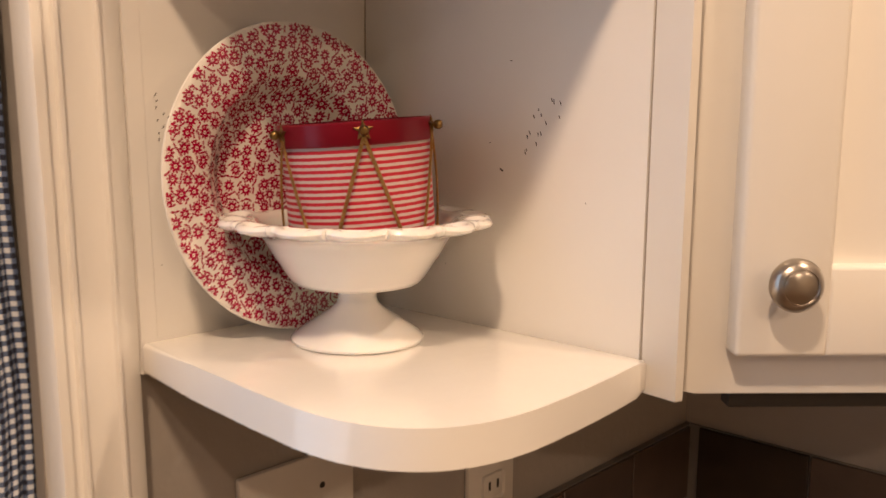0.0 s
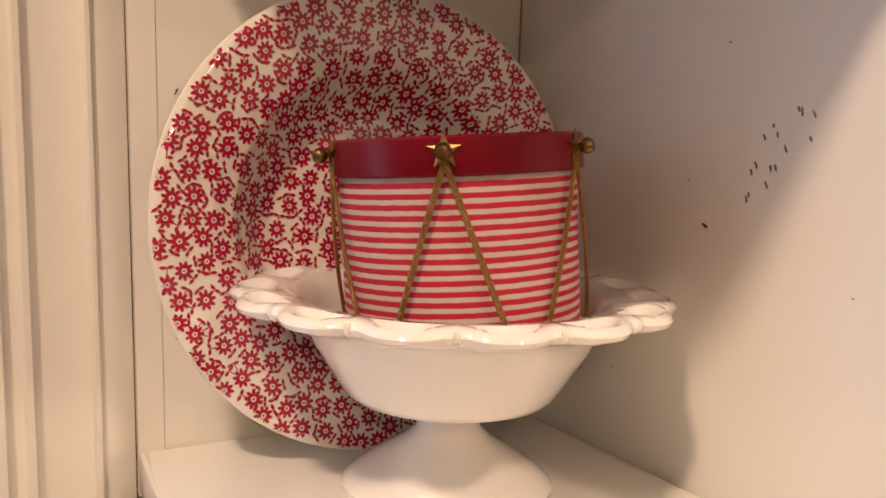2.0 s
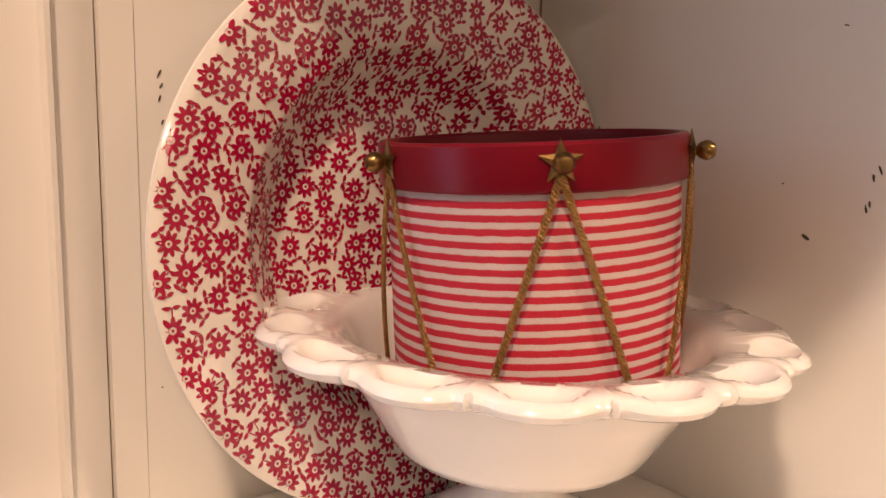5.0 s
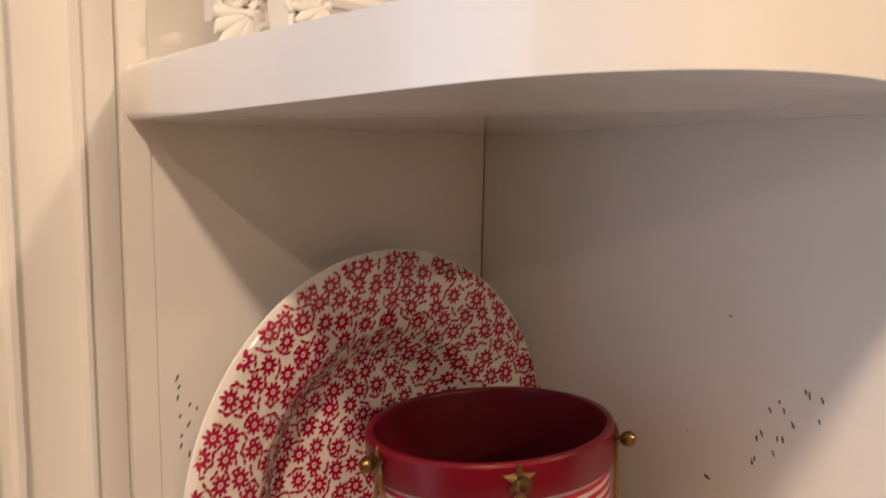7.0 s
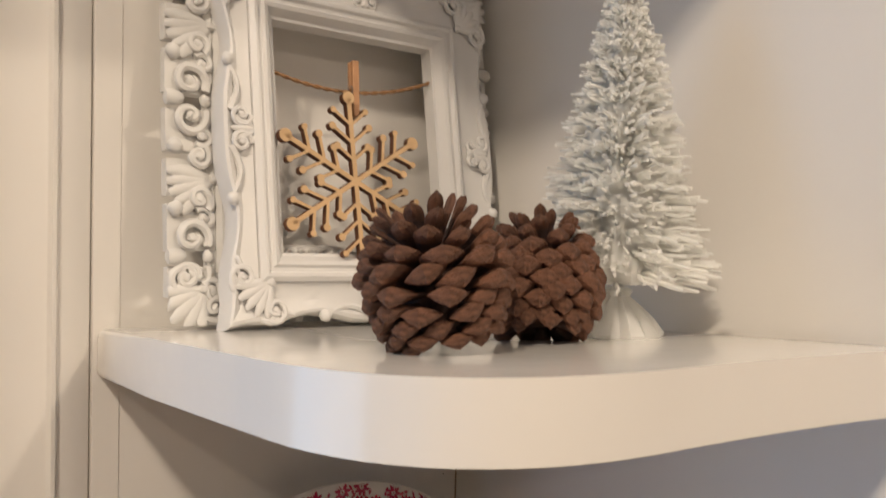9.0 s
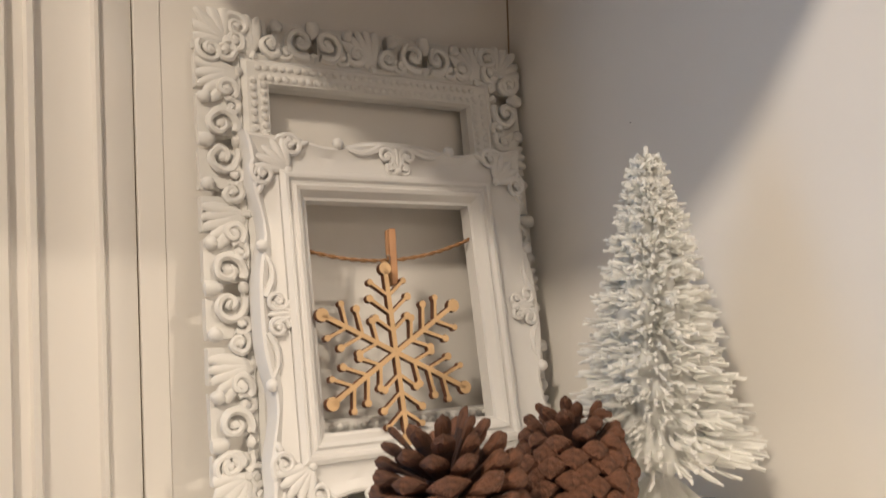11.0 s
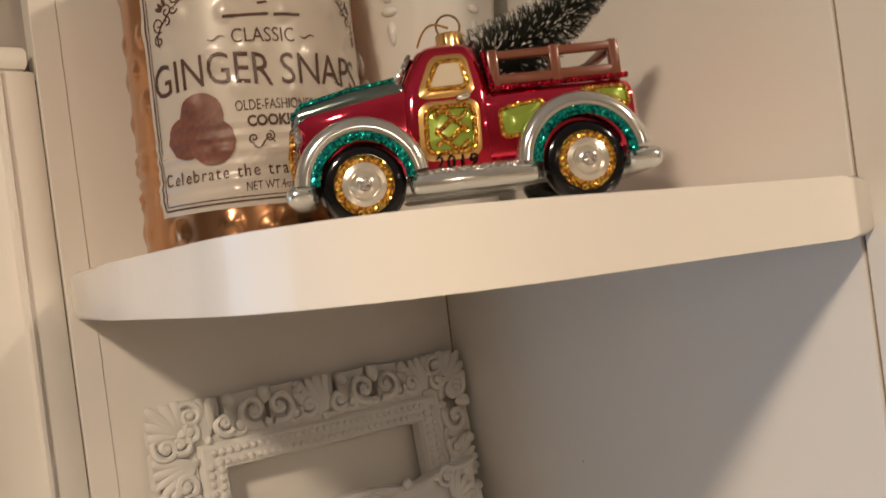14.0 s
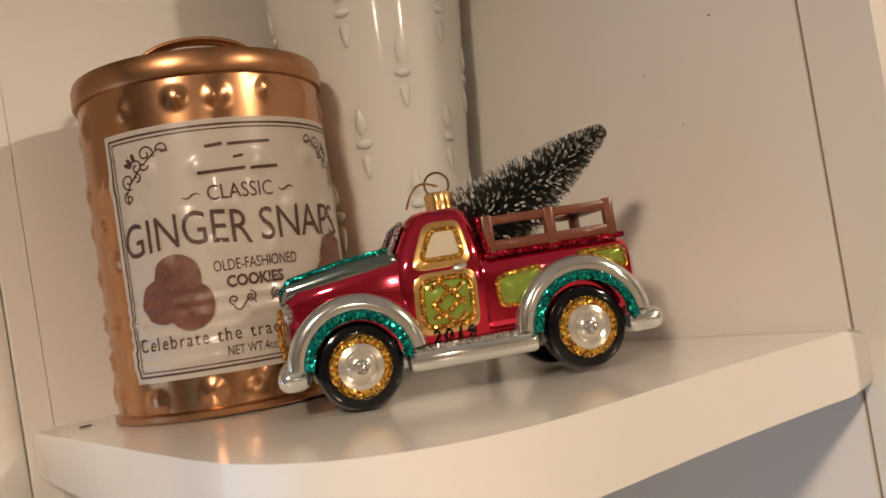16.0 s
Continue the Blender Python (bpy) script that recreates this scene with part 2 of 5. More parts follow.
# ---------------------------------------------------------------- mesh helpers
def thing(name, m, label, category, group="", kind=""):
    o = new(name)
    o.empty_display_size = 0.02
    o.matrix_world = m
    return tagged(o, label, category, group, kind)


def part(name, bm, mat, parent=None, label="", smooth=True, recalc=True):
    if recalc:
        bmesh.ops.recalc_face_normals(bm, faces=bm.faces)
    me = bpy.data.meshes.new(name)
    bm.to_mesh(me)
    bm.free()
    me.materials.append(mat)
    if smooth:
        for f in me.polygons:
            f.use_smooth = True
        me.set_sharp_from_angle(angle=radians(40))
    o = new(name, me)
    if parent:
        o.parent = parent
    if label:
        o["label"] = label
    return o


def lathe(profile, n=64, bm=None, closed=False, warp=None, arc=None):
    """Turns a list of (radius, height) round z. warp(angle, i, r, z) -> r, z. arc: start and end angle."""
    bm = bm or bmesh.new()
    a0, a1 = arc or (0, 2 * math.pi)
    steps = n if not arc else n + 1
    rings = []
    for k in range(steps):
        a = a0 + (a1 - a0) * k / n
        ring = []
        for i, (r, z) in enumerate(profile):
            if warp:
                r, z = warp(a, i, r, z)
            ring.append(bm.verts.new((r * math.cos(a), r * math.sin(a), z)))
        rings.append(ring)
    for k in range(n):
        r0, r1 = rings[k], rings[(k + 1) % steps]
        for i in range(len(profile) - (0 if closed else 1)):
            j = (i + 1) % len(profile)
            if (r0[i].co - r1[i].co).length < 1e-9 and (r0[j].co - r1[j].co).length < 1e-9:
                continue
            bm.faces.new((r0[i], r1[i], r1[j], r0[j]))
    bmesh.ops.remove_doubles(bm, verts=bm.verts, dist=1e-6)
    return bm


def tube(bm, pts, r, sides=8, cap=True, closed=False):
    """A round rod along points; r is a number or a function of 0..1."""
    pts = [Vector(p) for p in pts]
    n = len(pts)
    rings, side = [], None
    for i, p in enumerate(pts):
        if closed:
            d = (pts[(i + 1) % n] - pts[i - 1]).normalized()
        else:
            d = (pts[min(i + 1, n - 1)] - pts[max(i - 1, 0)]).normalized()
        if side is None:
            side = d.orthogonal().normalized()
        else:
            side = (side - d * side.dot(d)).normalized()
        up = d.cross(side)
        rad = r(i / (n - 1)) if callable(r) else r
        rings.append([bm.verts.new(p + (side * math.cos(2 * math.pi * k / sides) + up * math.sin(2 * math.pi * k / sides)) * rad) for k in range(sides)])
    for i in range(n if closed else n - 1):
        a, b = rings[i], rings[(i + 1) % n]
        for k in range(sides):
            bm.faces.new((a[k], a[(k + 1) % sides], b[(k + 1) % sides], b[k]))
    if cap and not closed:
        bm.faces.new(rings[0][::-1])
        bm.faces.new(rings[-1])
    return bm


def box(bm, lo, hi, bevel=0.0, seg=2):
    """A block from corner to corner with rounded edges."""
    vs = bmesh.ops.create_cube(bm, size=1)["verts"]
    c = [(a + b) / 2 for a, b in zip(lo, hi)]
    s = [b - a for a, b in zip(lo, hi)]
    for v in vs:
        v.co = Vector((c[0] + v.co.x * s[0], c[1] + v.co.y * s[1], c[2] + v.co.z * s[2]))
    if bevel:
        es = list({e for v in vs for e in v.link_edges})
        bmesh.ops.bevel(bm, geom=es, offset=bevel, segments=seg, affect="EDGES", profile=0.5)
    return bm


def prism(outline, lo, hi, bevel=0.0, seg=3, axis=2, bm=None, bottom=True):
    """An outline pushed from lo to hi along an axis, with its rims rounded."""
    bm = bm or bmesh.new()

    def place(u, v, w):
        return {2: (u, v, w), 1: (u, w, v), 0: (w, u, v)}[axis]
    a = [bm.verts.new(place(u, v, lo)) for u, v in outline]
    b = [bm.verts.new(place(u, v, hi)) for u, v in outline]
    n = len(outline)
    f0, f1 = bm.faces.new(a[::-1]), bm.faces.new(b)
    for i in range(n):
        bm.faces.new((a[i], a[(i + 1) % n], b[(i + 1) % n], b[i]))
    rim = list(f1.edges) + (list(f0.edges) if bottom else [])
    if bevel:
        bmesh.ops.bevel(bm, geom=rim, offset=bevel, segments=seg, affect="EDGES", profile=0.5)
    return bm


def blob(bm, c, s, turn=0.0, sub=2):
    """An ellipsoid with half sizes s, turned in the x-z plane."""
    vs = bmesh.ops.create_icosphere(bm, subdivisions=sub, radius=1)["verts"]
    ca, sa = math.cos(turn), math.sin(turn)
    for v in vs:
        x, y, z = v.co.x * s[0], v.co.y * s[1], v.co.z * s[2]
        v.co = Vector((c[0] + x * ca - z * sa, c[1] + y, c[2] + x * sa + z * ca))
    return bm


def bezier(p0, p1, p2, n):
    return [((1 - t) ** 2 * p0[0] + 2 * t * (1 - t) * p1[0] + t * t * p2[0], (1 - t) ** 2 * p0[1] + 2 * t * (1 - t) * p1[1] + t * t * p2[1]) for t in [i / n for i in range(n + 1)]]


# ---------------------------------------------------------------- the room
S1, S2, S3 = 1.399, 1.6915, 1.9945         # tops of the three shelves at the wall
TILT2 = 0.043                              # the middle shelf rises a little to its front
TILT3 = -0.0115                            # the highest falls a little
THICK = 0.0225
XC = 0.61                                  # the room's corner behind the cabinet
CEIL = 2.46
SEAM = -0.2065
LEAN = 0.018                               # the casing is a little out of plumb
WALL = 0.0125


def slab(name, lo, hi, mat, label, category="wall", bevel=0.0):
    return tagged(part(name, box(bmesh.new(), lo, hi, bevel), mat, None, "", smooth=False), label, category, kind="structure")


slab("wall_north", (-0.268, WALL, 0.0), (XC, 0.12, CEIL), WALL_GREY, "grey orange-peel textured painted kitchen wall")
slab("wall_north_above", (-1.19, WALL, 2.08), (-0.268, 0.12, CEIL), WALL_GREY, "grey painted wall above the kitchen window")
slab("wall_north_below", (-1.19, WALL, 0.0), (-0.268, 0.12, 1.05), WALL_GREY, "grey painted wall below the kitchen window")
slab("wall_north_west", (-2.60, WALL, 0.0), (-1.19, 0.12, CEIL), WALL_GREY, "grey painted wall beside the kitchen window")
slab("wall_east", (XC, -3.2, 0.0), (XC + 0.12, 0.12, CEIL), WALL_GREY, "grey textured kitchen wall meeting at the corner")
slab("wall_south", (-2.60, -3.2, 0.0), (XC, -3.08, CEIL), ROOM_WALL, "plain warm beige painted wall behind")
slab("wall_west", (-2.72, -3.2, 0.0), (-2.60, -1.54, CEIL), ROOM_WALL, "plain warm beige painted side wall")
slab("wall_west_end", (-2.72, -0.36, 0.0), (-2.60, 0.12, CEIL), ROOM_WALL, "plain warm beige painted side wall by the window")
slab("wall_west_below", (-2.72, -1.54, 0.0), (-2.60, -0.36, 1.01), ROOM_WALL, "plain warm beige painted wall under the window")
slab("wall_west_above", (-2.72, -1.54, 2.09), (-2.60, -0.36, CEIL), ROOM_WALL, "plain warm beige painted wall over the window")
slab("floor", (-2.72, -3.2, -0.08), (XC + 0.12, 0.12, 0.0), FLOOR, "dark brown wooden kitchen floor", "floor")
slab("ceiling", (-2.72, -3.2, CEIL), (XC + 0.12, 0.12, CEIL + 0.08), CEILING, "white painted flat ceiling", "ceiling")

# white board behind the shelves and the narrow strip at its side
def leaning(bm):
    for v in bm.verts:
        v.co.x -= LEAN * (v.co.z - 1.5)
    return bm


bm = box(bmesh.new(), (-0.1942, 0.0, S1 - THICK), (0.0, WALL, 2.30), 0.0002, 1)
for v in bm.verts:
    if v.co.x < -0.1:
        v.co.x -= LEAN * (v.co.z - 1.5)
board = tagged(part("wall_panel", bm, PAINT, None), "white painted back board behind the corner shelves", "panel", kind="structure")
bm = leaning(box(bmesh.new(), (SEAM + 0.0001, -0.0006, S1 - THICK), (-0.19425, WALL, 2.30), 0.0003, 1))
tagged(part("trim_strip", bm, PAINT, None), "narrow white painted strip beside the window casing", "trim", kind="structure")
bm = leaning(box(bmesh.new(), (SEAM - 0.0012, 0.0030, S1 - THICK), (SEAM + 0.0008, WALL, 2.085)))
tagged(part("trim_joint", bm, CRACK, None), "thin dark joint beside the white casing", "joint", kind="structure")

# open joint in the corner where the board meets the cabinet's side
bm = bmesh.new()
for k in range(40):
    z0, z1 = S1 + 0.0004 + (2.298 - S1) * k / 40, S1 + 0.0004 + (2.298 - S1) * (k + 1) / 40
    w = 0.00045 + 0.00035 * noise.noise(Vector((z0 * 31, 2.0, 0)))
    box(bm, (-0.0006 - w, -0.0003, z0), (-0.00005, 0.0, z1))
tagged(part("corner_joint", bm, CRACK_PALE, None, "", smooth=False), "thin dark uneven joint in the shelf corner", "joint", kind="structure")

# window casing with two beads and a hollow between them
profile = [(-0.0006, WALL), (-0.0006, 0.0016), (-0.0020, 0.0003), (-0.0145, -0.0008), (-0.0158, -0.0036), (-0.0176, -0.0038),
           (-0.0190, -0.0012), (-0.0240, 0.0004), (-0.0340, 0.0002), (-0.0420, -0.0020), (-0.0432, -0.0058), (-0.0458, -0.0062), (-0.0472, -0.0036),
           (-0.0535, -0.0044), (-0.0548, -0.0086), (-0.0612, -0.0096), (-0.0632, -0.0070), (-0.0636, WALL)]
profile = [(SEAM + x, y) for x, y in profile]
bm = leaning(prism(profile, 0.95, 2.088))
casing = tagged(part("window_casing", bm, PAINT, None), "white painted moulded window casing with beads", "casing", kind="structure")

# the shelves: left side straight out from the wall, round corner, front to the panel
def corner_shelf(top, label, end, side, front, tilt=0.0, r=0.09):
    outline = ([(end, -0.0008), (end + (side - end) * 0.45, -0.07), (end + (side - end) * 0.85, -0.14)] + bezier((side, front + r), (side - 0.0005, front), (side + r, front), 14)
               + bezier((side + r, front), (-0.062, front + 0.0005), (-0.0012, -0.2655), 9)[1:] + [(-0.0012, -0.0008)])
    bm = prism(outline, top - THICK, top, 0.0042, 4)
    for v in bm.verts:
        v.co.z -= v.co.y * tilt
    return tagged(part("corner_shelf", bm, SHELF_PAINT, None), label, "shelf", "corner shelves")


corner_shelf(S1, "white painted corner shelf with rounded front, lowest one", -0.2040, -0.2165, -0.2740, 0.0, 0.095)
corner_shelf(S2, "white painted rounded corner shelf between the other two", -0.2075, -0.2110, -0.2535, TILT2, 0.078)
corner_shelf(S3, "white painted corner shelf with scuffed rounded edge, highest", -0.2125, -0.2180, -0.2580, TILT3, 0.082)

# the diagonal cabinet: side panel, corner post, face frame, door
D = Vector((0.7071, -0.7071, 0))          # along the face
N = Vector((-0.7071, -0.7071, 0))         # out of the face
FACE = Vector((0.020, -0.2885, 0))
BOT, TOP = 1.3765, 2.30
cabinet = thing("corner_cabinet", pose(0.15, -0.15, BOT), "white painted diagonal corner wall cabinet with framed door", "cabinet")


def in_cabinet(o):
    o.parent = cabinet
    o.matrix_parent_inverse = cabinet.matrix_world.inverted()
    return o


def strip(outline, lo, hi, bevel=0.0):
    return prism([(p[0], p[1]) for p in outline], lo, hi, bevel, 2)


E_ = 0.43                                    # width of the face
far = FACE + D * E_
in_cabinet(part("side_panel", box(bmesh.new(), (0.0, -0.2600, BOT), (0.016, 0.003, TOP), 0.0008, 1), PAINT))
in_cabinet(part("panel_joint", box(bmesh.new(), (0.0012, -0.2618, BOT), (0.012, -0.2598, TOP)), CRACK_PALE, None, "grubby gap beside the post"))
# the post: its side flush with the panel, its front corner standing out a little from the face
post = [(-0.0005, -0.2616), (-0.0040, -0.2880), (0.0020, -0.2900), (0.0160, -0.2810), (0.0200, -0.2680)]
in_cabinet(part("post", strip(post, BOT - 0.0005, TOP, 0.0010), PAINT))
body = [FACE, far, (XC - 0.004, far.y, 0), (XC - 0.004, -0.004, 0), (0.018, -0.004, 0), (0.018, -0.265, 0)]
in_cabinet(part("body", strip(body, BOT, TOP, 0.0008), PAINT))
R45 = Matrix(((D.x, -N.x, 0, FACE.x), (D.y, -N.y, 0, FACE.y), (0, 0, 1, 0), (0, 0, 0, 1)))   # x along the face, -y out of it


def on_face(bm):
    bm.transform(R45)
    return bm


DX0, DZ0, DW, DH = 0.0180, 1.4055, 0.36, 0.86
door = in_cabinet(part("door", on_face(box(box(box(box(bmesh.new(), (DX0, -0.0195, DZ0), (DX0 + 0.058, -0.0008, DZ0 + DH), 0.0035, 3),
     (DX0 + DW - 0.058, -0.0195, DZ0), (DX0 + DW, -0.0008, DZ0 + DH), 0.0035, 3),
     (DX0 + 0.0560, -0.0193, DZ0), (DX0 + DW - 0.0560, -0.0008, DZ0 + 0.058), 0.0035, 3),
     (DX0 + 0.0560, -0.0193, DZ0 + DH - 0.058), (DX0 + DW - 0.0560, -0.0008, DZ0 + DH), 0.0035, 3)), PAINT))
in_cabinet(part("door_panel", on_face(box(bmesh.new(), (DX0 + 0.050, -0.0105, DZ0 + 0.050), (DX0 + DW - 0.050, -0.0012, DZ0 + DH - 0.050))), PAINT))
KNOB = [(0.0, 0.026), (0.0080, 0.0258), (0.0092, 0.0250), (0.0100, 0.0246), (0.0105, 0.0252), (0.0130, 0.0240), (0.0158, 0.0195), (0.0155, 0.0160), (0.0120, 0.0125), (0.0075, 0.0105), (0.0062, 0.0070), (0.0066, 0.0030), (0.0085, 0.0008), (0.0085, 0.0)]
bm = lathe(KNOB, 40)
bm.transform(R45 @ Matrix.Translation((DX0 + 0.0272, -0.0195, DZ0 + 0.0490)) @ Matrix.Diagonal((1.03, 1.0, 1.03, 1)) @ Matrix.Rotation(radians(90), 4, "X"))
in_cabinet(part("knob", bm, NICKEL, None, "round brushed nickel knob"))
# thin dark strip set back below the cabinet's front edge
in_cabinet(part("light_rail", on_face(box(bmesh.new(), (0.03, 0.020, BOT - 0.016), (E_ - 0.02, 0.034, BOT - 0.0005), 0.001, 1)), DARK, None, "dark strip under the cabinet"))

# backsplash tiles low in the corner
splash = tagged(part("backsplash", box(box(bmesh.new(), (-0.20, 0.004, 0.92), (XC - 0.004, WALL, 1.134)), (XC - 0.004, -1.2, 0.92), (XC + 0.003, WALL, 1.134)), GROUT, None, "", smooth=False),
                "dark brown tiled backsplash low in the corner", "backsplash", kind="structure")
tile_n = part("tile", box(bmesh.new(), (0, -0.0005, 0), (0.148, 0.004, 0.102), 0.001, 1), TILE, splash)
tile_e = part("tile", box(bmesh.new(), (-0.0085, -0.148, 0), (-0.004, 0, 0.102), 0.001, 1), TILE, splash)
tile_n.matrix_basis = pose(0.4515, 0.0, 1.031)
tile_e.matrix_basis = pose(XC, -0.0120, 1.031)
for i in range(1, 16):
    o = bpy.data.objects.new("tile", tile_n.data)
    scene.collection.objects.link(o)
    o.parent = splash
    o.matrix_basis = pose(0.4515 - 0.151 * (i % 4), 0.0, 1.031 - 0.105 * (i // 4)) if i < 8 else pose(0, 0, 0)
    if i >= 8:
        o.data = tile_e.data
        o.matrix_basis = pose(XC, -0.0120 - 0.151 * (i % 8), 1.031)

# switch plate and socket on the wall below the shelf
switch = thing("switch_plate", pose(-0.068, WALL, 1.217), "wide white plastic switch plate on grey wall", "switch")
part("plate", box(bmesh.new(), (-0.058, -0.0065, -0.058), (0.058, 0.0, 0.058), 0.002, 2), PLASTIC, switch)
for x in (-0.023, 0.023):
    part("screw", lathe([(0, 0.0012), (0.0026, 0.0008), (0.003, 0)], 12), DARK, switch).matrix_basis = pose(x, -0.0062, 0.030, 90)
    part("toggle", box(bmesh.new(), (x - 0.005, -0.016, -0.011), (x + 0.005, -0.006, 0.011), 0.001), PLASTIC, switch)
socket = thing("wall_socket", pose(0.178, WALL, 1.199), "white plastic wall socket on grey wall", "socket")
part("plate", box(bmesh.new(), (-0.036, -0.0065, -0.058), (0.036, 0.0, 0.058), 0.002, 2), PLASTIC, socket)
for z in (0.022, -0.022):
    face = part("outlet", box(bmesh.new(), (-0.017, -0.0085, z - 0.014), (0.017, -0.006, z + 0.014), 0.004), PLASTIC, socket)
    for x in (-0.0065, 0.0065):
        part("slot", box(bmesh.new(), (x - 0.0012, -0.0095, z - 0.003), (x + 0.0012, -0.0082, z + 0.006)), DARK, face)

# window with frame, pane and gingham curtain
window = thing("window_1", pose(-0.73, 0.075, 1.05), "white framed kitchen window with bluish daylight", "window", kind="structure")
for lo, hi in (((-0.455, -0.045, 0.0), (-0.42, 0.045, 1.03)), ((0.42, -0.045, 0.0), (0.4545, 0.045, 1.03)), ((-0.42, -0.045, 0.0), (0.42, 0.045, 0.04)),
               ((-0.42, -0.045, 0.99), (0.42, 0.045, 1.03)), ((-0.42, -0.015, 0.50), (0.42, 0.03, 0.54))):
    part("window_frame", box(bmesh.new(), lo, hi, 0.003, 2), PAINT, window)
pane = part("pane", box(bmesh.new(), (-0.42, 0.004, 0.04), (0.42, 0.008, 0.99)), GLASS, window)
pane.visible_shadow = False
bm = prism([(-1.19, 0.0), (-1.19, WALL), (SEAM - 0.014, WALL), (SEAM - 0.014, 0.0)], 2.0885, 2.100, 0.003, 2)
tagged(part("window_head", bm, PAINT, None), "white painted head casing over the window", "casing", kind="structure")

curtain = thing("curtain", pose(-0.2815, 0.0245, 1.06), "navy and white gingham cotton window curtain", "curtain")
bm = bmesh.new()
uvl = bm.loops.layers.uv.new("UVMap")
cols, rowsn = 90, 46
grid, uvs = [], {}
for i in range(cols + 1):
    line, u = [], 0.30 * i / cols
    for j in range(rowsn + 1):
        v = 0.98 * j / rowsn
        amp = 0.003 + 0.0025 * (1 - j / rowsn)
        x = -0.235 * i / cols + 0.0012 * math.sin(v * 23 + 1.0) + min(0.0135, 0.0062 + 0.034 * (0.53 - v))
        y = amp * math.sin(i * 0.42 + 0.9 * math.sin(v * 2.2)) + 0.002 * math.sin(i * 1.7 + v * 9)
        p = bm.verts.new((x, y, v))
        uvs[p] = (u, v)
        line.append(p)
    grid.append(line)
for i in range(cols):
    for j in range(rowsn):
        f = bm.faces.new((grid[i][j], grid[i + 1][j], grid[i + 1][j + 1], grid[i][j + 1]))
        for lp in f.loops:
            lp[uvl].uv = uvs[lp.vert]
cloth = part("cloth", bm, CHECK, curtain)
sol = cloth.modifiers.new("thick", "SOLIDIFY")
sol.thickness = 0.0012
bm = tube(bmesh.new(), [(-0.80, 0.0, 0.985), (0.0, 0.0, 0.985)], 0.004, 12)
part("rod", bm, NICKEL, curtain, "thin metal curtain rod")

# unseen side window, added to hold the bluish fill
window_2 = thing("window_2", pose(-2.66, -0.95, 1.01), "white framed side window with daylight", "window", kind="structure")
for lo, hi in (((-0.04, -0.59, 0.0), (0.04, -0.55, 1.08)), ((-0.04, 0.55, 0.0), (0.04, 0.59, 1.08)), ((-0.04, -0.55, 0.0), (0.04, 0.55, 0.04)), ((-0.04, -0.55, 1.04), (0.04, 0.55, 1.08))):
    part("window_frame", box(bmesh.new(), lo, hi, 0.003, 2), PAINT, window_2)
pane = part("pane", box(bmesh.new(), (-0.03, -0.55, 0.04), (-0.026, 0.55, 1.04)), GLASS, window_2)
pane.visible_shadow = False

# lamps in the ceiling, all unseen; the two far ones are added as fill
for at in (LAMP_A, LAMP_B, (-1.15, -2.25), (0.05, -2.35)):
    lamp = thing("ceiling_lamp", pose(at[0], at[1], CEIL), "recessed round warm ceiling lamp", "lamp", "ceiling lamps")
    part("trim_ring", lathe([(0.060, -0.001), (0.075, -0.004), (0.080, -0.001), (0.080, 0.0), (0.060, 0.0)], 40, closed=True), CEILING, lamp)
    part("lens", lathe([(0, -0.0015), (0.0595, -0.0015), (0.0595, 0.0), (0, 0.0)], 32), GLOW, lamp)

# ---------------------------------------------------------------- lowest shelf
# flowered plate standing against the back board
PR = 0.1075


def dish(r):
    """Height of the plate's upper face over its foot."""
    pts = [(0, 0.0030), (0.048, 0.0030), (0.056, 0.0050), (0.065, 0.0135), (0.072, 0.0190), (0.080, 0.0215), (0.098, 0.0245), (0.1045, 0.0250), (0.1075, 0.0236)]
    for (r0, z0), (r1, z1) in zip(pts, pts[1:]):
        if r <= r1:
            k = (r - r0) / (r1 - r0)
            k = k * k * (3 - 2 * k) if r1 in (0.056, 0.072) else k
            return z0 + (z1 - z0) * k
    return pts[-1][1]


plate = thing("dinner_plate", Matrix.Translation((-0.1005, -0.0185, S1 + 0.1076)) @ pose(0, 0, 0, 90 - 3.6, 0, 0) @ pose(0, 0, 0, 0, 0, 25), "white round plate with red flowers, leaning on the board", "plate")
prof = [(PR * i / 60, dish(PR * i / 60)) for i in range(61)] + [(0.1078, 0.0225), (0.1060, 0.0212), (0.098, 0.0205), (0.080, 0.0175), (0.070, 0.0130), (0.060, 0.0040), (0.056, 0.0), (0.052, 0.0), (0.050, 0.0012), (0.0, 0.0012)]
part("body", lathe(prof, 128), GLAZE, plate)


def printed(bm, loop2d, lift=0.00022):
    vs = []
    for x, y in loop2d:
        r = math.hypot(x, y)
        vs.append(bm.verts.new((x, y, dish(min(r, PR)) + lift)))
    return vs


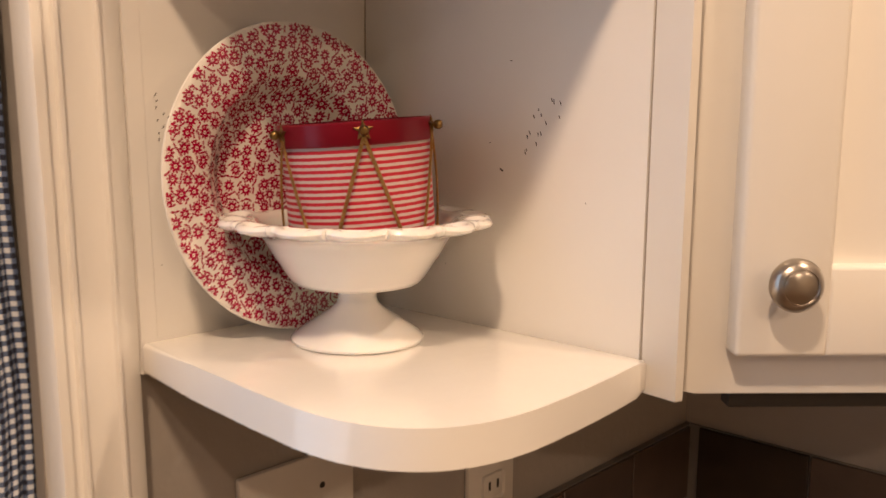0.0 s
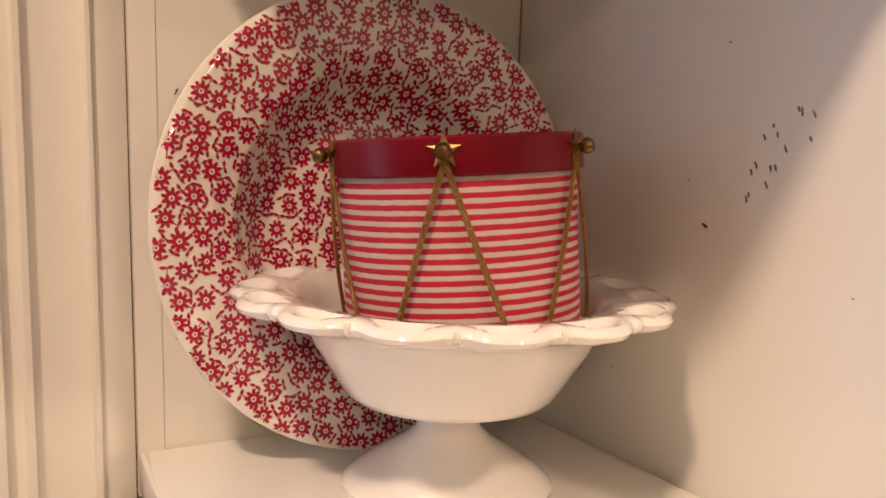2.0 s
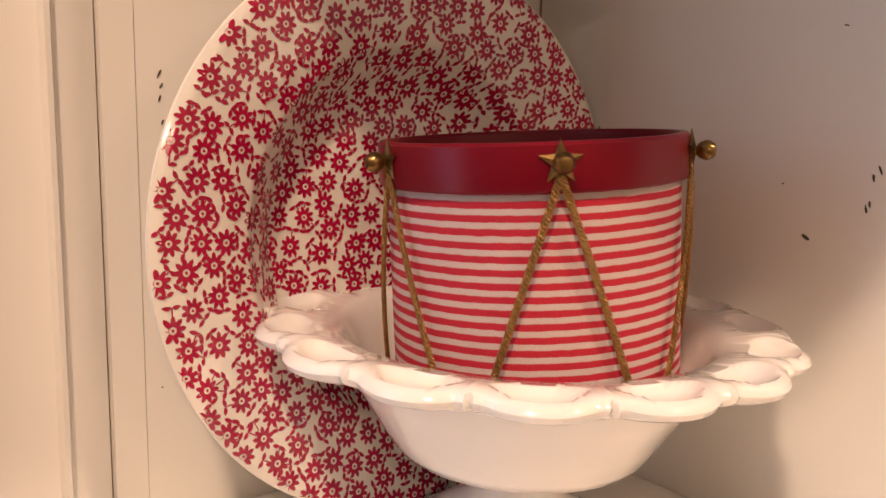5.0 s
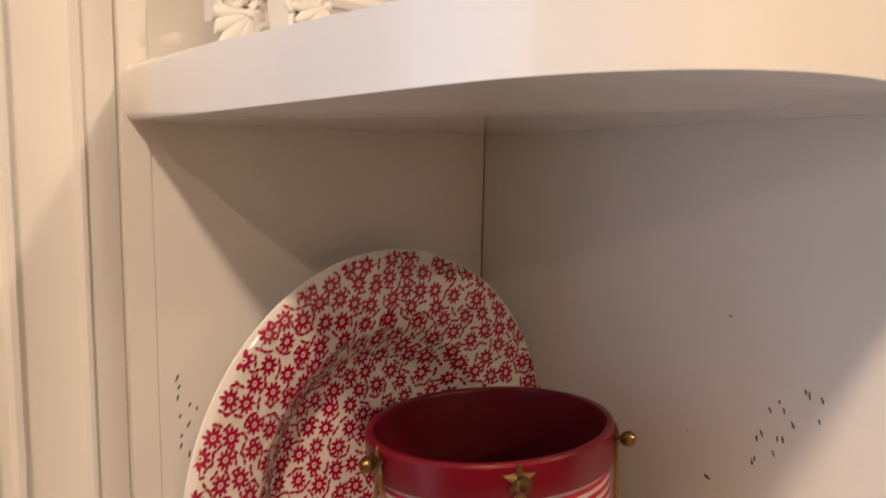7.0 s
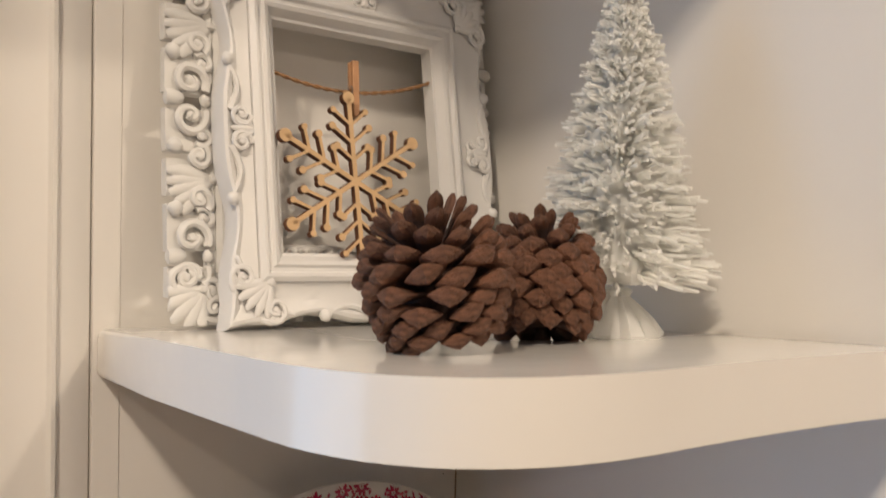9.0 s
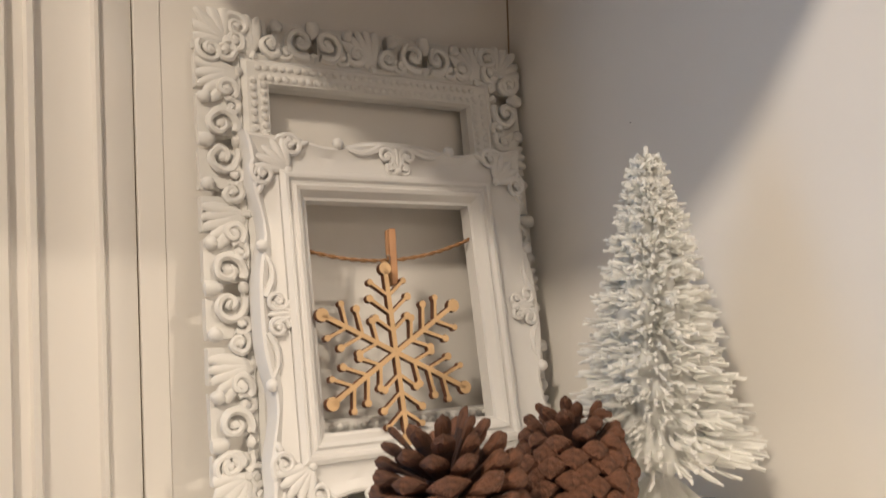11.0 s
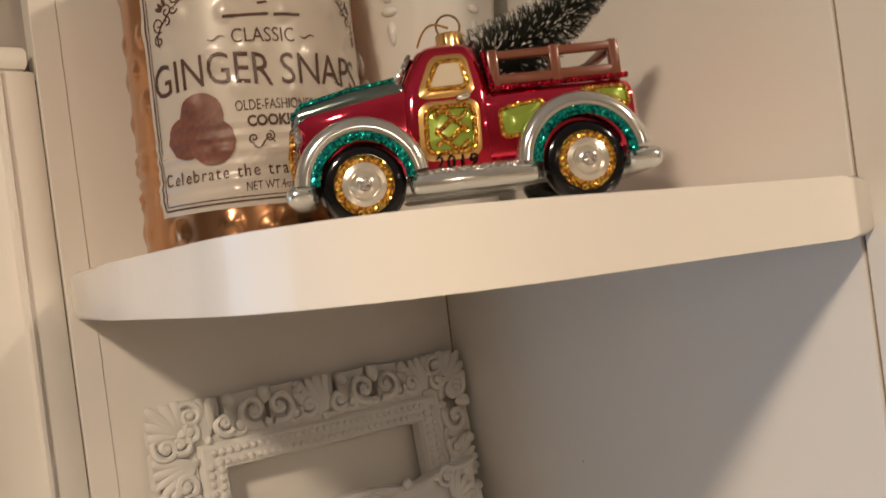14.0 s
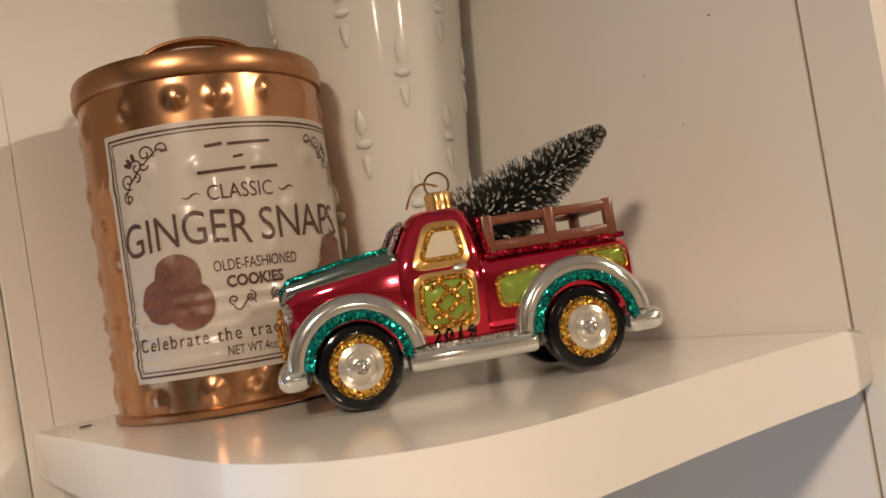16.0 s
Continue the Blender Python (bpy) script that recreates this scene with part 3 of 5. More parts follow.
rng = random.Random(5)
spots = []
tries = 0
while tries < 14000:
    tries += 1
    a, r = rng.uniform(0, 2 * math.pi), 0.106 * math.sqrt(rng.random())
    p = (r * math.cos(a), r * math.sin(a))
    if all((p[0] - q[0]) ** 2 + (p[1] - q[1]) ** 2 > 0.0083 ** 2 for q in spots):
        spots.append(p)
bm = bmesh.new()
PET = 9
for cx, cy in spots:
    turn, size = rng.uniform(0, 6.28), rng.uniform(0.0043, 0.0049)
    outer, inner = [], []
    for k in range(PET * 4):
        a = turn + 2 * math.pi * k / (PET * 4)
        rad = size * (1.0, 0.85, 0.56, 0.85)[k % 4]
        if math.hypot(cx + rad * math.cos(a), cy + rad * math.sin(a)) > PR - 0.0003:
            rad *= 0.3
        outer.append((cx + rad * math.cos(a), cy + rad * math.sin(a)))
        inner.append((cx + 0.27 * size * math.cos(a), cy + 0.27 * size * math.sin(a)))
    vo, vi = printed(bm, outer), printed(bm, inner)
    for k in range(len(vo)):
        j = (k + 1) % len(vo)
        bm.faces.new((vo[k], vo[j], vi[j], vi[k]))
    dot = printed(bm, [(cx + 0.12 * size * math.cos(k * 1.0472), cy + 0.12 * size * math.sin(k * 1.0472)) for k in range(6)])
    bm.faces.new(dot)


def leaf(b, x, y, a, ln, w):
    """A slim pointed leaf from its root, bent a little."""
    ca, sa = math.cos(a), math.sin(a)
    pts = [(x + u * ln * ca - v * w * sa, y + u * ln * sa + v * w * ca) for u, v in ((0, 0), (0.3, -0.75), (0.65, -0.6), (1, 0.35), (0.6, 0.75), (0.25, 0.55))]
    if all(math.hypot(*p) < PR - 0.0006 for p in pts):
        b.faces.new(printed(b, pts, 0.00026))


# sprigs of two leaves on a short stalk in the gaps
sprigs = []
for _ in range(16000):
    a, r = rng.uniform(0, 2 * math.pi), 0.105 * math.sqrt(rng.random())
    p = (r * math.cos(a), r * math.sin(a))
    near = min(spots, key=lambda q: (p[0] - q[0]) ** 2 + (p[1] - q[1]) ** 2)
    gap = math.hypot(p[0] - near[0], p[1] - near[1])
    if 0.0050 < gap < 0.0078 and all((p[0] - q[0]) ** 2 + (p[1] - q[1]) ** 2 > 0.0036 ** 2 for q in sprigs):
        sprigs.append(p)
        back = math.atan2(near[1] - p[1], near[0] - p[0])
        reach = gap - 0.0036
        nx, ny = -math.sin(back) * 0.00022, math.cos(back) * 0.00022
        e = (p[0] + reach * math.cos(back), p[1] + reach * math.sin(back))
        if math.hypot(*e) < PR - 0.001 and math.hypot(*p) < PR - 0.001:
            bm.faces.new(printed(bm, [(p[0] - nx, p[1] - ny), (e[0] - nx, e[1] - ny), (e[0] + nx, e[1] + ny), (p[0] + nx, p[1] + ny)]))
        for sg in (1, -1):
            leaf(bm, p[0], p[1], back + sg * rng.uniform(0.9, 1.7), rng.uniform(0.0026, 0.0034), 0.00105 * sg)
bm.normal_update()
for f in list(bm.faces):
    if f.normal.z < 0:
        f.normal_flip()
part("flower_print", bm, RED_PRINT, plate, "scattered red daisies with leaves", smooth=False, recalc=False)

# milk glass compote
BX, BY = -0.0945, -0.0945
compote = thing("compote_bowl", pose(BX, BY, S1), "white milk glass footed compote bowl with scalloped rim", "bowl")
SC = 15


def scallop(a, i, r, z):
    """Broad lobes with a small bead in each notch; the lobes dip a little at their tips."""
    if r > 0.066:
        w = (r - 0.066) / 0.026
        edge = abs(math.sin(a * SC / 2)) ** 0.55
        small = 0.46 * math.exp(-(math.sin(a * SC / 2) / 0.20) ** 2)
        r += w * (0.0100 * (edge + small - 1) + 0.0014)
        z += w * w * 0.0016 * (0.6 - edge)
    return r, z


prof = [(0.0, 0.0030), (0.036, 0.0030), (0.0425, 0.0), (0.0452, 0.0008), (0.0455, 0.0026), (0.0440, 0.0044), (0.037, 0.0095), (0.027, 0.0160), (0.0185, 0.0215), (0.0140, 0.0262),
        (0.0130, 0.0310), (0.0140, 0.0350), (0.0200, 0.0372), (0.0380, 0.0392), (0.0432, 0.0408), (0.0462, 0.0440), (0.0500, 0.0500), (0.0545, 0.0570), (0.0590, 0.0640), (0.0630, 0.0710), (0.0672, 0.0748),
        (0.0740, 0.0776), (0.0820, 0.0790), (0.0875, 0.0800), (0.0906, 0.0816), (0.0914, 0.0834), (0.0904, 0.0853), (0.0884, 0.0862), (0.0862, 0.0865), (0.0844, 0.0865), (0.0826, 0.0864), (0.0808, 0.0862), (0.0790, 0.0860), (0.0772, 0.0857), (0.0754, 0.0854), (0.0736, 0.0851), (0.0672, 0.0842), (0.0628, 0.0800), (0.0590, 0.0730), (0.0545, 0.0650),
        (0.0500, 0.0580), (0.0450, 0.0520), (0.0400, 0.0480), (0.0300, 0.0460), (0.0, 0.0455)]


def rim(a, i, r, z):
    if 0.0730 < r < 0.0885 and z > 0.0845:   # oval thumbprints pressed into the rim
        da = ((a * SC / (2 * math.pi)) % 1.0 - 0.5) / 0.37
        q = da * da + ((r - 0.0808) / 0.0070) ** 2
        if q < 1:
            z -= 0.0040 * (1 - q) ** 0.55
    return scallop(a, i, r, z)


part("body", lathe(prof, 420, warp=rim), MILK, compote)

# drum-shaped box standing in the bowl
drum = thing("drum_box", pose(BX + 0.0060, BY - 0.0016, S1 + 0.0535) @ Matrix.Rotation(radians(4.2), 4, Vector((-0.6, -0.8, 0))), "red and white striped cloth drum box with gold cord", "box")
DR, RZ0, RZ1 = 0.0495, 0.0812, 0.0958
part("body", lathe([(0, 0.0), (DR - 0.001, 0.0), (DR, 0.001), (DR, RZ0 + 0.001)], 96), STRIPE, drum)
part("bottom_band", lathe([(DR, 0.0005), (DR + 0.0014, 0.0008), (DR + 0.0016, 0.0090), (DR + 0.0002, 0.0095)], 96), RED_BAND, drum, "red lacquered bottom band")
part("rim_band", lathe([(DR - 0.001, RZ0), (DR + 0.0022, RZ0), (DR + 0.0027, RZ0 + 0.0008), (DR + 0.0027, RZ1 - 0.0010), (DR + 0.0018, RZ1), (DR - 0.0005, RZ1), (DR - 0.0012, RZ1 - 0.0010), (DR - 0.0012, RZ0)], 96, closed=True), RED_BAND, drum, "dark red lacquered rim")
part("lining", lathe([(DR - 0.0014, RZ1 - 0.0012), (DR - 0.0014, 0.004), (0, 0.004)], 96), RED_INSIDE, drum, "dark red lining")
ANG = [radians(a) for a in (-126, -59.8, 15.2, 90.2, 165.8)]
FOOT = [radians(a) for a in (-92.9, -22.3, 52.7, 128, -160.1)]


def star_mesh():
    bm = bmesh.new()
    ring = [bm.verts.new(((0.0068 if k % 2 == 0 else 0.0029) * math.sin(k * math.pi / 5), -0.0002, (0.0068 if k % 2 == 0 else 0.0029) * math.cos(k * math.pi / 5))) for k in range(10)]
    tip = bm.verts.new((0, -0.0016, 0))
    back = [bm.verts.new((v.co.x, 0.0003, v.co.z)) for v in ring]
    for k in range(10):
        bm.faces.new((ring[k], ring[(k + 1) % 10], tip))
        bm.faces.new((ring[(k + 1) % 10], ring[k], back[k], back[(k + 1) % 10]))
    return bm


for a in ANG:
    m = Matrix.Rotation(a + math.pi / 2, 4, "Z") @ Matrix.Translation((0, -(DR + 0.0031), RZ0 + 0.0088))
    st = part("star", star_mesh(), BRASS, drum, "brass star stud", smooth=False)
    st.matrix_basis = m
    bm = lathe([(0, 0.0078), (0.0020, 0.0074), (0.0031, 0.0058), (0.0033, 0.0045), (0.0026, 0.0026), (0.0014, 0.0015), (0.0014, 0.0)], 20)
    k = part("ball", bm, BRASS, st, "round brass ball")
    k.matrix_basis = pose(0, 0.0, 0, 90, 0, 0)


def cord(a0, z0, a1, z1, r):
    """Two plaited strands lying on the drum's side."""
    bm = bmesh.new()
    if a1 - a0 > math.pi:
        a1 -= 2 * math.pi
    if a1 - a0 < -math.pi:
        a1 += 2 * math.pi
    n = 150
    for ph in (0, 2 * math.pi / 3, 4 * math.pi / 3):
        pts = []
        for i in range(n + 1):
            t = i / n
            a, z = a0 + (a1 - a0) * t, z0 + (z1 - z0) * t
            w = t * 130 + ph
            rr = r + 0.0004 * math.cos(w)
            a += 0.0009 * math.sin(w) / r
            pts.append((rr * math.cos(a), rr * math.sin(a), z))
        tube(bm, pts, 0.00055, 5)
    return bm


for k, a in enumerate(ANG):
    for b, off in ((FOOT[k], -0.055), (FOOT[k - 1], 0.055)):
        part("cord", cord(a, RZ0 + 0.005, b + off, 0.004, DR + 0.0030), GOLD, drum, "plaited gold cord")

# ---------------------------------------------------------------- middle shelf
def shelf2(y):
    return S2 - TILT2 * y


def shelf3(y):
    return S3 - TILT3 * y


def scroll(bm, cx, cz, size, turn, hand, y, r=0.0016, turns=1.35):
    """A volute: a rod that winds in to its eye, which is a small ball."""
    pts = []
    n = 22
    for i in range(n + 1):
        t = i / n
        a = turn + hand * t * turns * 2 * math.pi
        rad = size * (1 - 0.80 * t)
        pts.append((cx + rad * math.cos(a), y - 0.0012 * t, cz + rad * math.sin(a)))
    tube(bm, pts, lambda t: r * (1.05 - 0.35 * t), 7)
    blob(bm, (cx, y - 0.001, cz), (r * 1.25, r, r * 1.25), 0, 1)


def shell(bm, cx, cz, size, turn, y, rays=5, spread=1.9):
    """A fan of petals."""
    for k in range(rays):
        a = turn + spread * (k / (rays - 1) - 0.5)
        blob(bm, (cx + 0.52 * size * math.cos(a), y, cz + 0.52 * size * math.sin(a)), (0.50 * size, 0.0016, 0.15 * size), a, 2)
    blob(bm, (cx, y - 0.0006, cz), (0.0024, 0.0020, 0.0024), 0, 1)


def ring_frame(bm, w, h, steps):
    """A mitred frame from a section of (inset, front) steps, lying in x-z and centred; front is -y."""
    loops = []
    for inset, y in steps:
        a, b = w / 2 - inset, h / 2 - inset
        loops.append([bm.verts.new(p) for p in ((-a, y, -b), (a, y, -b), (a, y, b), (-a, y, b))])
    n = len(loops)
    for i in range(n):
        p, q = loops[i], loops[(i + 1) % n]
        for k in range(4):
            bm.faces.new((p[k], p[(k + 1) % 4], q[(k + 1) % 4], q[k]))


# large pierced frame
F1W, F1H = 0.188, 0.236
lean1 = 6.6
frame_1 = thing("picture_frame", pose(-0.0960, -0.0365, shelf2(-0.036) + 0.0012) @ pose(0, 0, 0, -lean1, 0, 0), "large empty white carved frame with pierced scrollwork", "frame", "picture frames")
UP = F1H / 2
bm = bmesh.new()
ring_frame(bm, F1W, F1H, [(0.0235, 0.0085), (0.0235, 0.0010), (0.0255, -0.0012), (0.0360, -0.0012), (0.0372, 0.0018), (0.0372, 0.0085)])
bm.transform(Matrix.Translation((0, 0, UP)))
inner = part("inner_moulding", bm, RESIN, frame_1, smooth=False)


def run(side):
    """Places along one side as (x, z, outward angle, position along it)."""
    w, h = F1W / 2 - 0.0135, F1H / 2 - 0.0135
    return {"bottom": ((-w, -h), (w, -h), -math.pi / 2), "right": ((w, -h), (w, h), 0.0), "top": ((w, h), (-w, h), math.pi / 2), "left": ((-w, h), (-w, -h), math.pi)}[side]


def flush(bm):
    """Softens the carving and keeps it within the frame's nearly straight outer edge."""
    for v in bm.verts:
        w = noise.noise(v.co * 160) * 0.0008
        v.co += Vector((w, w * 0.6, -w))
        for k, mid, half in ((0, 0.0, F1W / 2 - 0.0010), (2, UP, F1H / 2 - 0.0010)):
            d = v.co[k] - mid
            if abs(d) > half:
                v.co[k] = mid + math.copysign(half + (abs(d) - half) * 0.16, d)


for side in ("bottom", "right", "top", "left"):
    (x0, z0), (x1, z1), out = run(side)
    length = math.hypot(x1 - x0, z1 - z0)
    n = 5 if length < 0.18 else 6
    ux, uz = (x1 - x0) / length, (z1 - z0) / length
    ox, oz = math.cos(out), math.sin(out)
    bm = bmesh.new()
    # thin bars that tie the ornament to the moulding
    tube(bm, [(x0 - ox * 0.0085, 0.004, z0 - oz * 0.0085 + UP), (x1 - ox * 0.0085, 0.004, z1 - oz * 0.0085 + UP)], 0.0030, 6)
    for k in range(n):
        t = (k + 0.5) / n
        cx, cz = x0 + (x1 - x0) * t, z0 + (z1 - z0) * t + UP
        s = length / n * 0.5
        for e0, e1 in ((0.0, 0.42), (0.62, 1.0)) if k % 2 else ((-0.02, 0.16), (0.26, 0.74), (0.84, 1.02)):
            q = [(x0 + (x1 - x0) * (k + e) / n + ox * f, z0 + (z1 - z0) * (k + e) / n + oz * f + UP) for e, f in ((e0, -0.0100), (e1, -0.0100), (e1, 0.0118), (e0, 0.0118))]
            prism(q, 0.0022 + 0.0001 * k, 0.0078, axis=1, bm=bm)
        if k % 2 == 0:
            shell(bm, cx - ox * 0.0085, cz - oz * 0.0085, 0.0215, out + 0.35, 0.0008, 5, 1.0)
            scroll(bm, cx + ux * s * 0.55 - ox * 0.002, cz + uz * s * 0.55 - oz * 0.002, 0.0056, out + 2.2, 1, 0.0002, 0.0019, 1.2)
            scroll(bm, cx - ux * s * 0.55 - ox * 0.002, cz - uz * s * 0.55 - oz * 0.002, 0.0056, out - 2.2, -1, 0.0002, 0.0019, 1.2)
            for sg in (1, -1):
                blob(bm, (cx + ux * sg * s * 0.80 + ox * 0.0085, 0.001, cz + uz * sg * s * 0.80 + oz * 0.0085), (0.0034, 0.0028, 0.0034), 0, 2)
        else:
            for sg in (1, -1):
                scroll(bm, cx + ux * sg * s * 0.46 + ox * 0.0015, cz + uz * sg * s * 0.46 + oz * 0.0015, 0.0082, out + math.pi + sg * 0.5, -sg, 0.0006, 0.0021, 1.25)
                scroll(bm, cx + ux * sg * s * 0.95 - ox * 0.0045, cz + uz * sg * s * 0.95 - oz * 0.0045, 0.0048, out + sg * 0.8, sg, 0.0010, 0.0016, 1.1)
            blob(bm, (cx + ox * 0.0095, 0.0008, cz + oz * 0.0095), (0.0036, 0.0030, 0.0060), out - math.pi / 2 + 0.0, 2)
            blob(bm, (cx - ox * 0.0060, 0.0012, cz - oz * 0.0060), (0.0030, 0.0026, 0.0030), 0, 1)
    flush(bm)
    part("carved_border", bm, RESIN, frame_1, "pierced border of shells and scrolls")
    # beading along the inner moulding
    bm = bmesh.new()
    iw, ih = F1W / 2 - 0.0308, F1H / 2 - 0.0308
    a0, b0, _ = {"bottom": ((-iw, -ih), (iw, -ih), 0), "right": ((iw, -ih), (iw, ih), 0), "top": ((iw, ih), (-iw, ih), 0), "left": ((-iw, ih), (-iw, -ih), 0)}[side]
    ln = math.hypot(b0[0] - a0[0], b0[1] - a0[1])
    m = int(ln / 0.0040)
    for row, off in ((0, -0.0026), (1, 0.0026)):
        for k in range(m):
            t = (k + 0.5 + 0.5 * row) / m
            if t > 1:
                continue
            blob(bm, (a0[0] + (b0[0] - a0[0]) * t + ox * off, -0.0016, a0[1] + (b0[1] - a0[1]) * t + oz * off + UP), (0.0019, 0.0014, 0.0019), 0, 1)
    tagged(part("beading", bm, RESIN, frame_1, "two rows of fine beads"), kind="stuff")
for sx, sz in ((1, 1), (1, -1), (-1, 1), (-1, -1)):
    bm = bmesh.new()
    cx, cz = sx * (F1W / 2 - 0.0125), sz * (F1H / 2 - 0.0125) + UP
    a = math.atan2(sz, sx)
    shell(bm, cx - 0.004 * sx, cz - 0.004 * sz, 0.0205, a, -0.0004, 5, 1.5)
    scroll(bm, cx - 0.009 * sx, cz + 0.004 * sz, 0.0065, a, sx * sz, 0.0, 0.0019)
    scroll(bm, cx + 0.004 * sx, cz - 0.009 * sz, 0.0065, a, -sx * sz, 0.0, 0.0019)
    flush(bm)
    part("corner_ornament", bm, RESIN, frame_1)

# smaller frame with wavy edge, standing in front
F2W, F2H = 0.158, 0.1765
F2X = 0.0045                                 # the opening sits a little off the middle
frame_2 = thing("picture_frame", pose(-0.0962, -0.0560, shelf2(-0.052) + 0.0010) @ pose(0, 0, 0, -9.6, 0, 0), "smaller white ornate frame with wavy edge and hanging snowflake", "frame", "picture frames")
UP2 = F2H / 2
IW, IH = 0.0455, 0.0545                      # half size of the opening
NSTEP = 28


def wavy_edge(t):
    c = abs(t - 0.5) * 2                      # 0 at the middle, 1 at the corners
    return 0.0052 - 0.0048 * math.exp(-(c / 0.20) ** 2) - 0.0056 * max(0.0, (c - 0.62) / 0.38) ** 0.7 + 0.0012 * math.cos(c * 14)


ring_o, ring_i = [], []
for s in range(4):
    for k in range(NSTEP):
        t = k / NSTEP
        e = max(0.0, wavy_edge(t))
        hw, hh = F2W / 2, F2H / 2
        x, z, nx, nz = [(-hw + t * F2W, -hh, 0, 1), (hw, -hh + t * F2H, -1, 0), (hw - t * F2W, hh, 0, -1), (-hw, hh - t * F2H, 1, 0)][s]
        px, pz = x + nx * e + F2X, z + nz * e
        ring_o.append((px, pz))
        iw, ih = IW + 0.0135, IH + 0.0135
        ring_i.append([(-iw + t * 2 * iw, -ih), (iw, -ih + t * 2 * ih), (iw - t * 2 * iw, ih), (-iw, ih - t * 2 * ih)][s])
bm = bmesh.new()
levels = []
for k, y in ((0.0, 0.013), (0.0, 0.0035), (0.06, 0.0012), (0.16, 0.0006), (0.45, 0.0030), (0.80, 0.0022), (1.0, 0.0010), (1.0, 0.013)):
    levels.append([bm.verts.new((o[0] + (i[0] - o[0]) * k, y, o[1] + (i[1] - o[1]) * k + UP2)) for o, i in zip(ring_o, ring_i)])
for p, q in zip(levels, levels[1:] + levels[:1]):
    for k in range(len(p)):
        j = (k + 1) % len(p)
        bm.faces.new((p[k], p[j], q[j], q[k]))
part("outer_border", bm, FRAME_WHITE, frame_2)
bm = bmesh.new()
ring_frame(bm, 2 * IW + 0.0266, 2 * IH + 0.0266, [(0.0, 0.011), (0.0, -0.0006), (0.0022, -0.0022), (0.0036, -0.0022), (0.0046, -0.0004), (0.0062, -0.0004), (0.0074, -0.0018), (0.0092, -0.0010), (0.0120, 0.0028), (0.0133, 0.0032), (0.0133, 0.011)])
bm.transform(Matrix.Translation((0, 0, UP2)))
part("inner_moulding", bm, FRAME_WHITE, frame_2, smooth=False)
for sx, sz in ((1, 1), (1, -1), (-1, 1), (-1, -1)):
    bm = bmesh.new()
    cx, cz = sx * (F2W / 2 - 0.0125), sz * (F2H / 2 - 0.0125) + UP2
    a = math.atan2(sz, sx)
    shell(bm, cx - 0.008 * sx, cz - 0.008 * sz, 0.0170, a, 0.0006, 5, 1.35)
    scroll(bm, cx - 0.010 * sx, cz + 0.0045 * sz, 0.0058, a, sx * sz, 0.0008, 0.0014)
    scroll(bm, cx + 0.0045 * sx, cz - 0.010 * sz, 0.0058, a, -sx * sz, 0.0008, 0.0014)
    for k in range(4):
        blob(bm, (cx - sx * 0.006 - 0.0045 * k * sx * 0.8, 0.0012, cz + sz * 0.0095 - sz * 0.0012 * k), (0.0034, 0.0016, 0.0014), -sx * sz * 0.4, 2)
        blob(bm, (cx + sx * 0.0095 - sx * 0.0012 * k, 0.0012, cz - sz * 0.006 - 0.0045 * k * sz * 0.8), (0.0014, 0.0016, 0.0034), sx * sz * 0.4, 2)
    bm.transform(Matrix.Translation((F2X, 0, 0)))
    part("corner_ornament", bm, FRAME_WHITE, frame_2)
for cx, cz, up in ((0, F2H / 2 - 0.012, math.pi / 2), (0, -F2H / 2 + 0.012, -math.pi / 2), (F2W / 2 - 0.012, 0, 0.0), (-F2W / 2 + 0.012, 0, math.pi)):
    bm = bmesh.new()
    ux, uz, ox, oz = -math.sin(up), math.cos(up), math.cos(up), math.sin(up)
    for sg in (1, -1):
        scroll(bm, cx + ux * sg * 0.0062 + ox * 0.0020, cz + uz * sg * 0.0062 + oz * 0.0020 + UP2, 0.0052, up + math.pi, sg, 0.0006, 0.0013)
        scroll(bm, cx + ux * sg * 0.0042 - ox * 0.0050, cz + uz * sg * 0.0042 - oz * 0.0050 + UP2, 0.0036, up, -sg, 0.0010, 0.0011)
        tube(bm, [(cx + ux * sg * (0.008 + 0.022 * t) + ox * (0.0068 - 0.004 * math.sin(t * 3.1)), 0.0014, cz + uz * sg * (0.008 + 0.022 * t) + oz * (0.0068 - 0.004 * math.sin(t * 3.1)) + UP2) for t in [i / 10 for i in range(11)]], lambda t: 0.0018 * (1.1 - 0.6 * t), 6)
        blob(bm, (cx + ux * sg * 0.0315 + ox * 0.0068, 0.0010, cz + uz * sg * 0.0315 + oz * 0.0068 + UP2), (0.0030, 0.0026, 0.0030), 0, 2)
    shell(bm, cx - ox * 0.006, cz - oz * 0.006 + UP2, 0.0125, up + math.pi * 0, 0.0008, 3, 0.9)
    bm.transform(Matrix.Translation((F2X, 0, 0)))
    part("side_ornament", bm, FRAME_WHITE, frame_2)

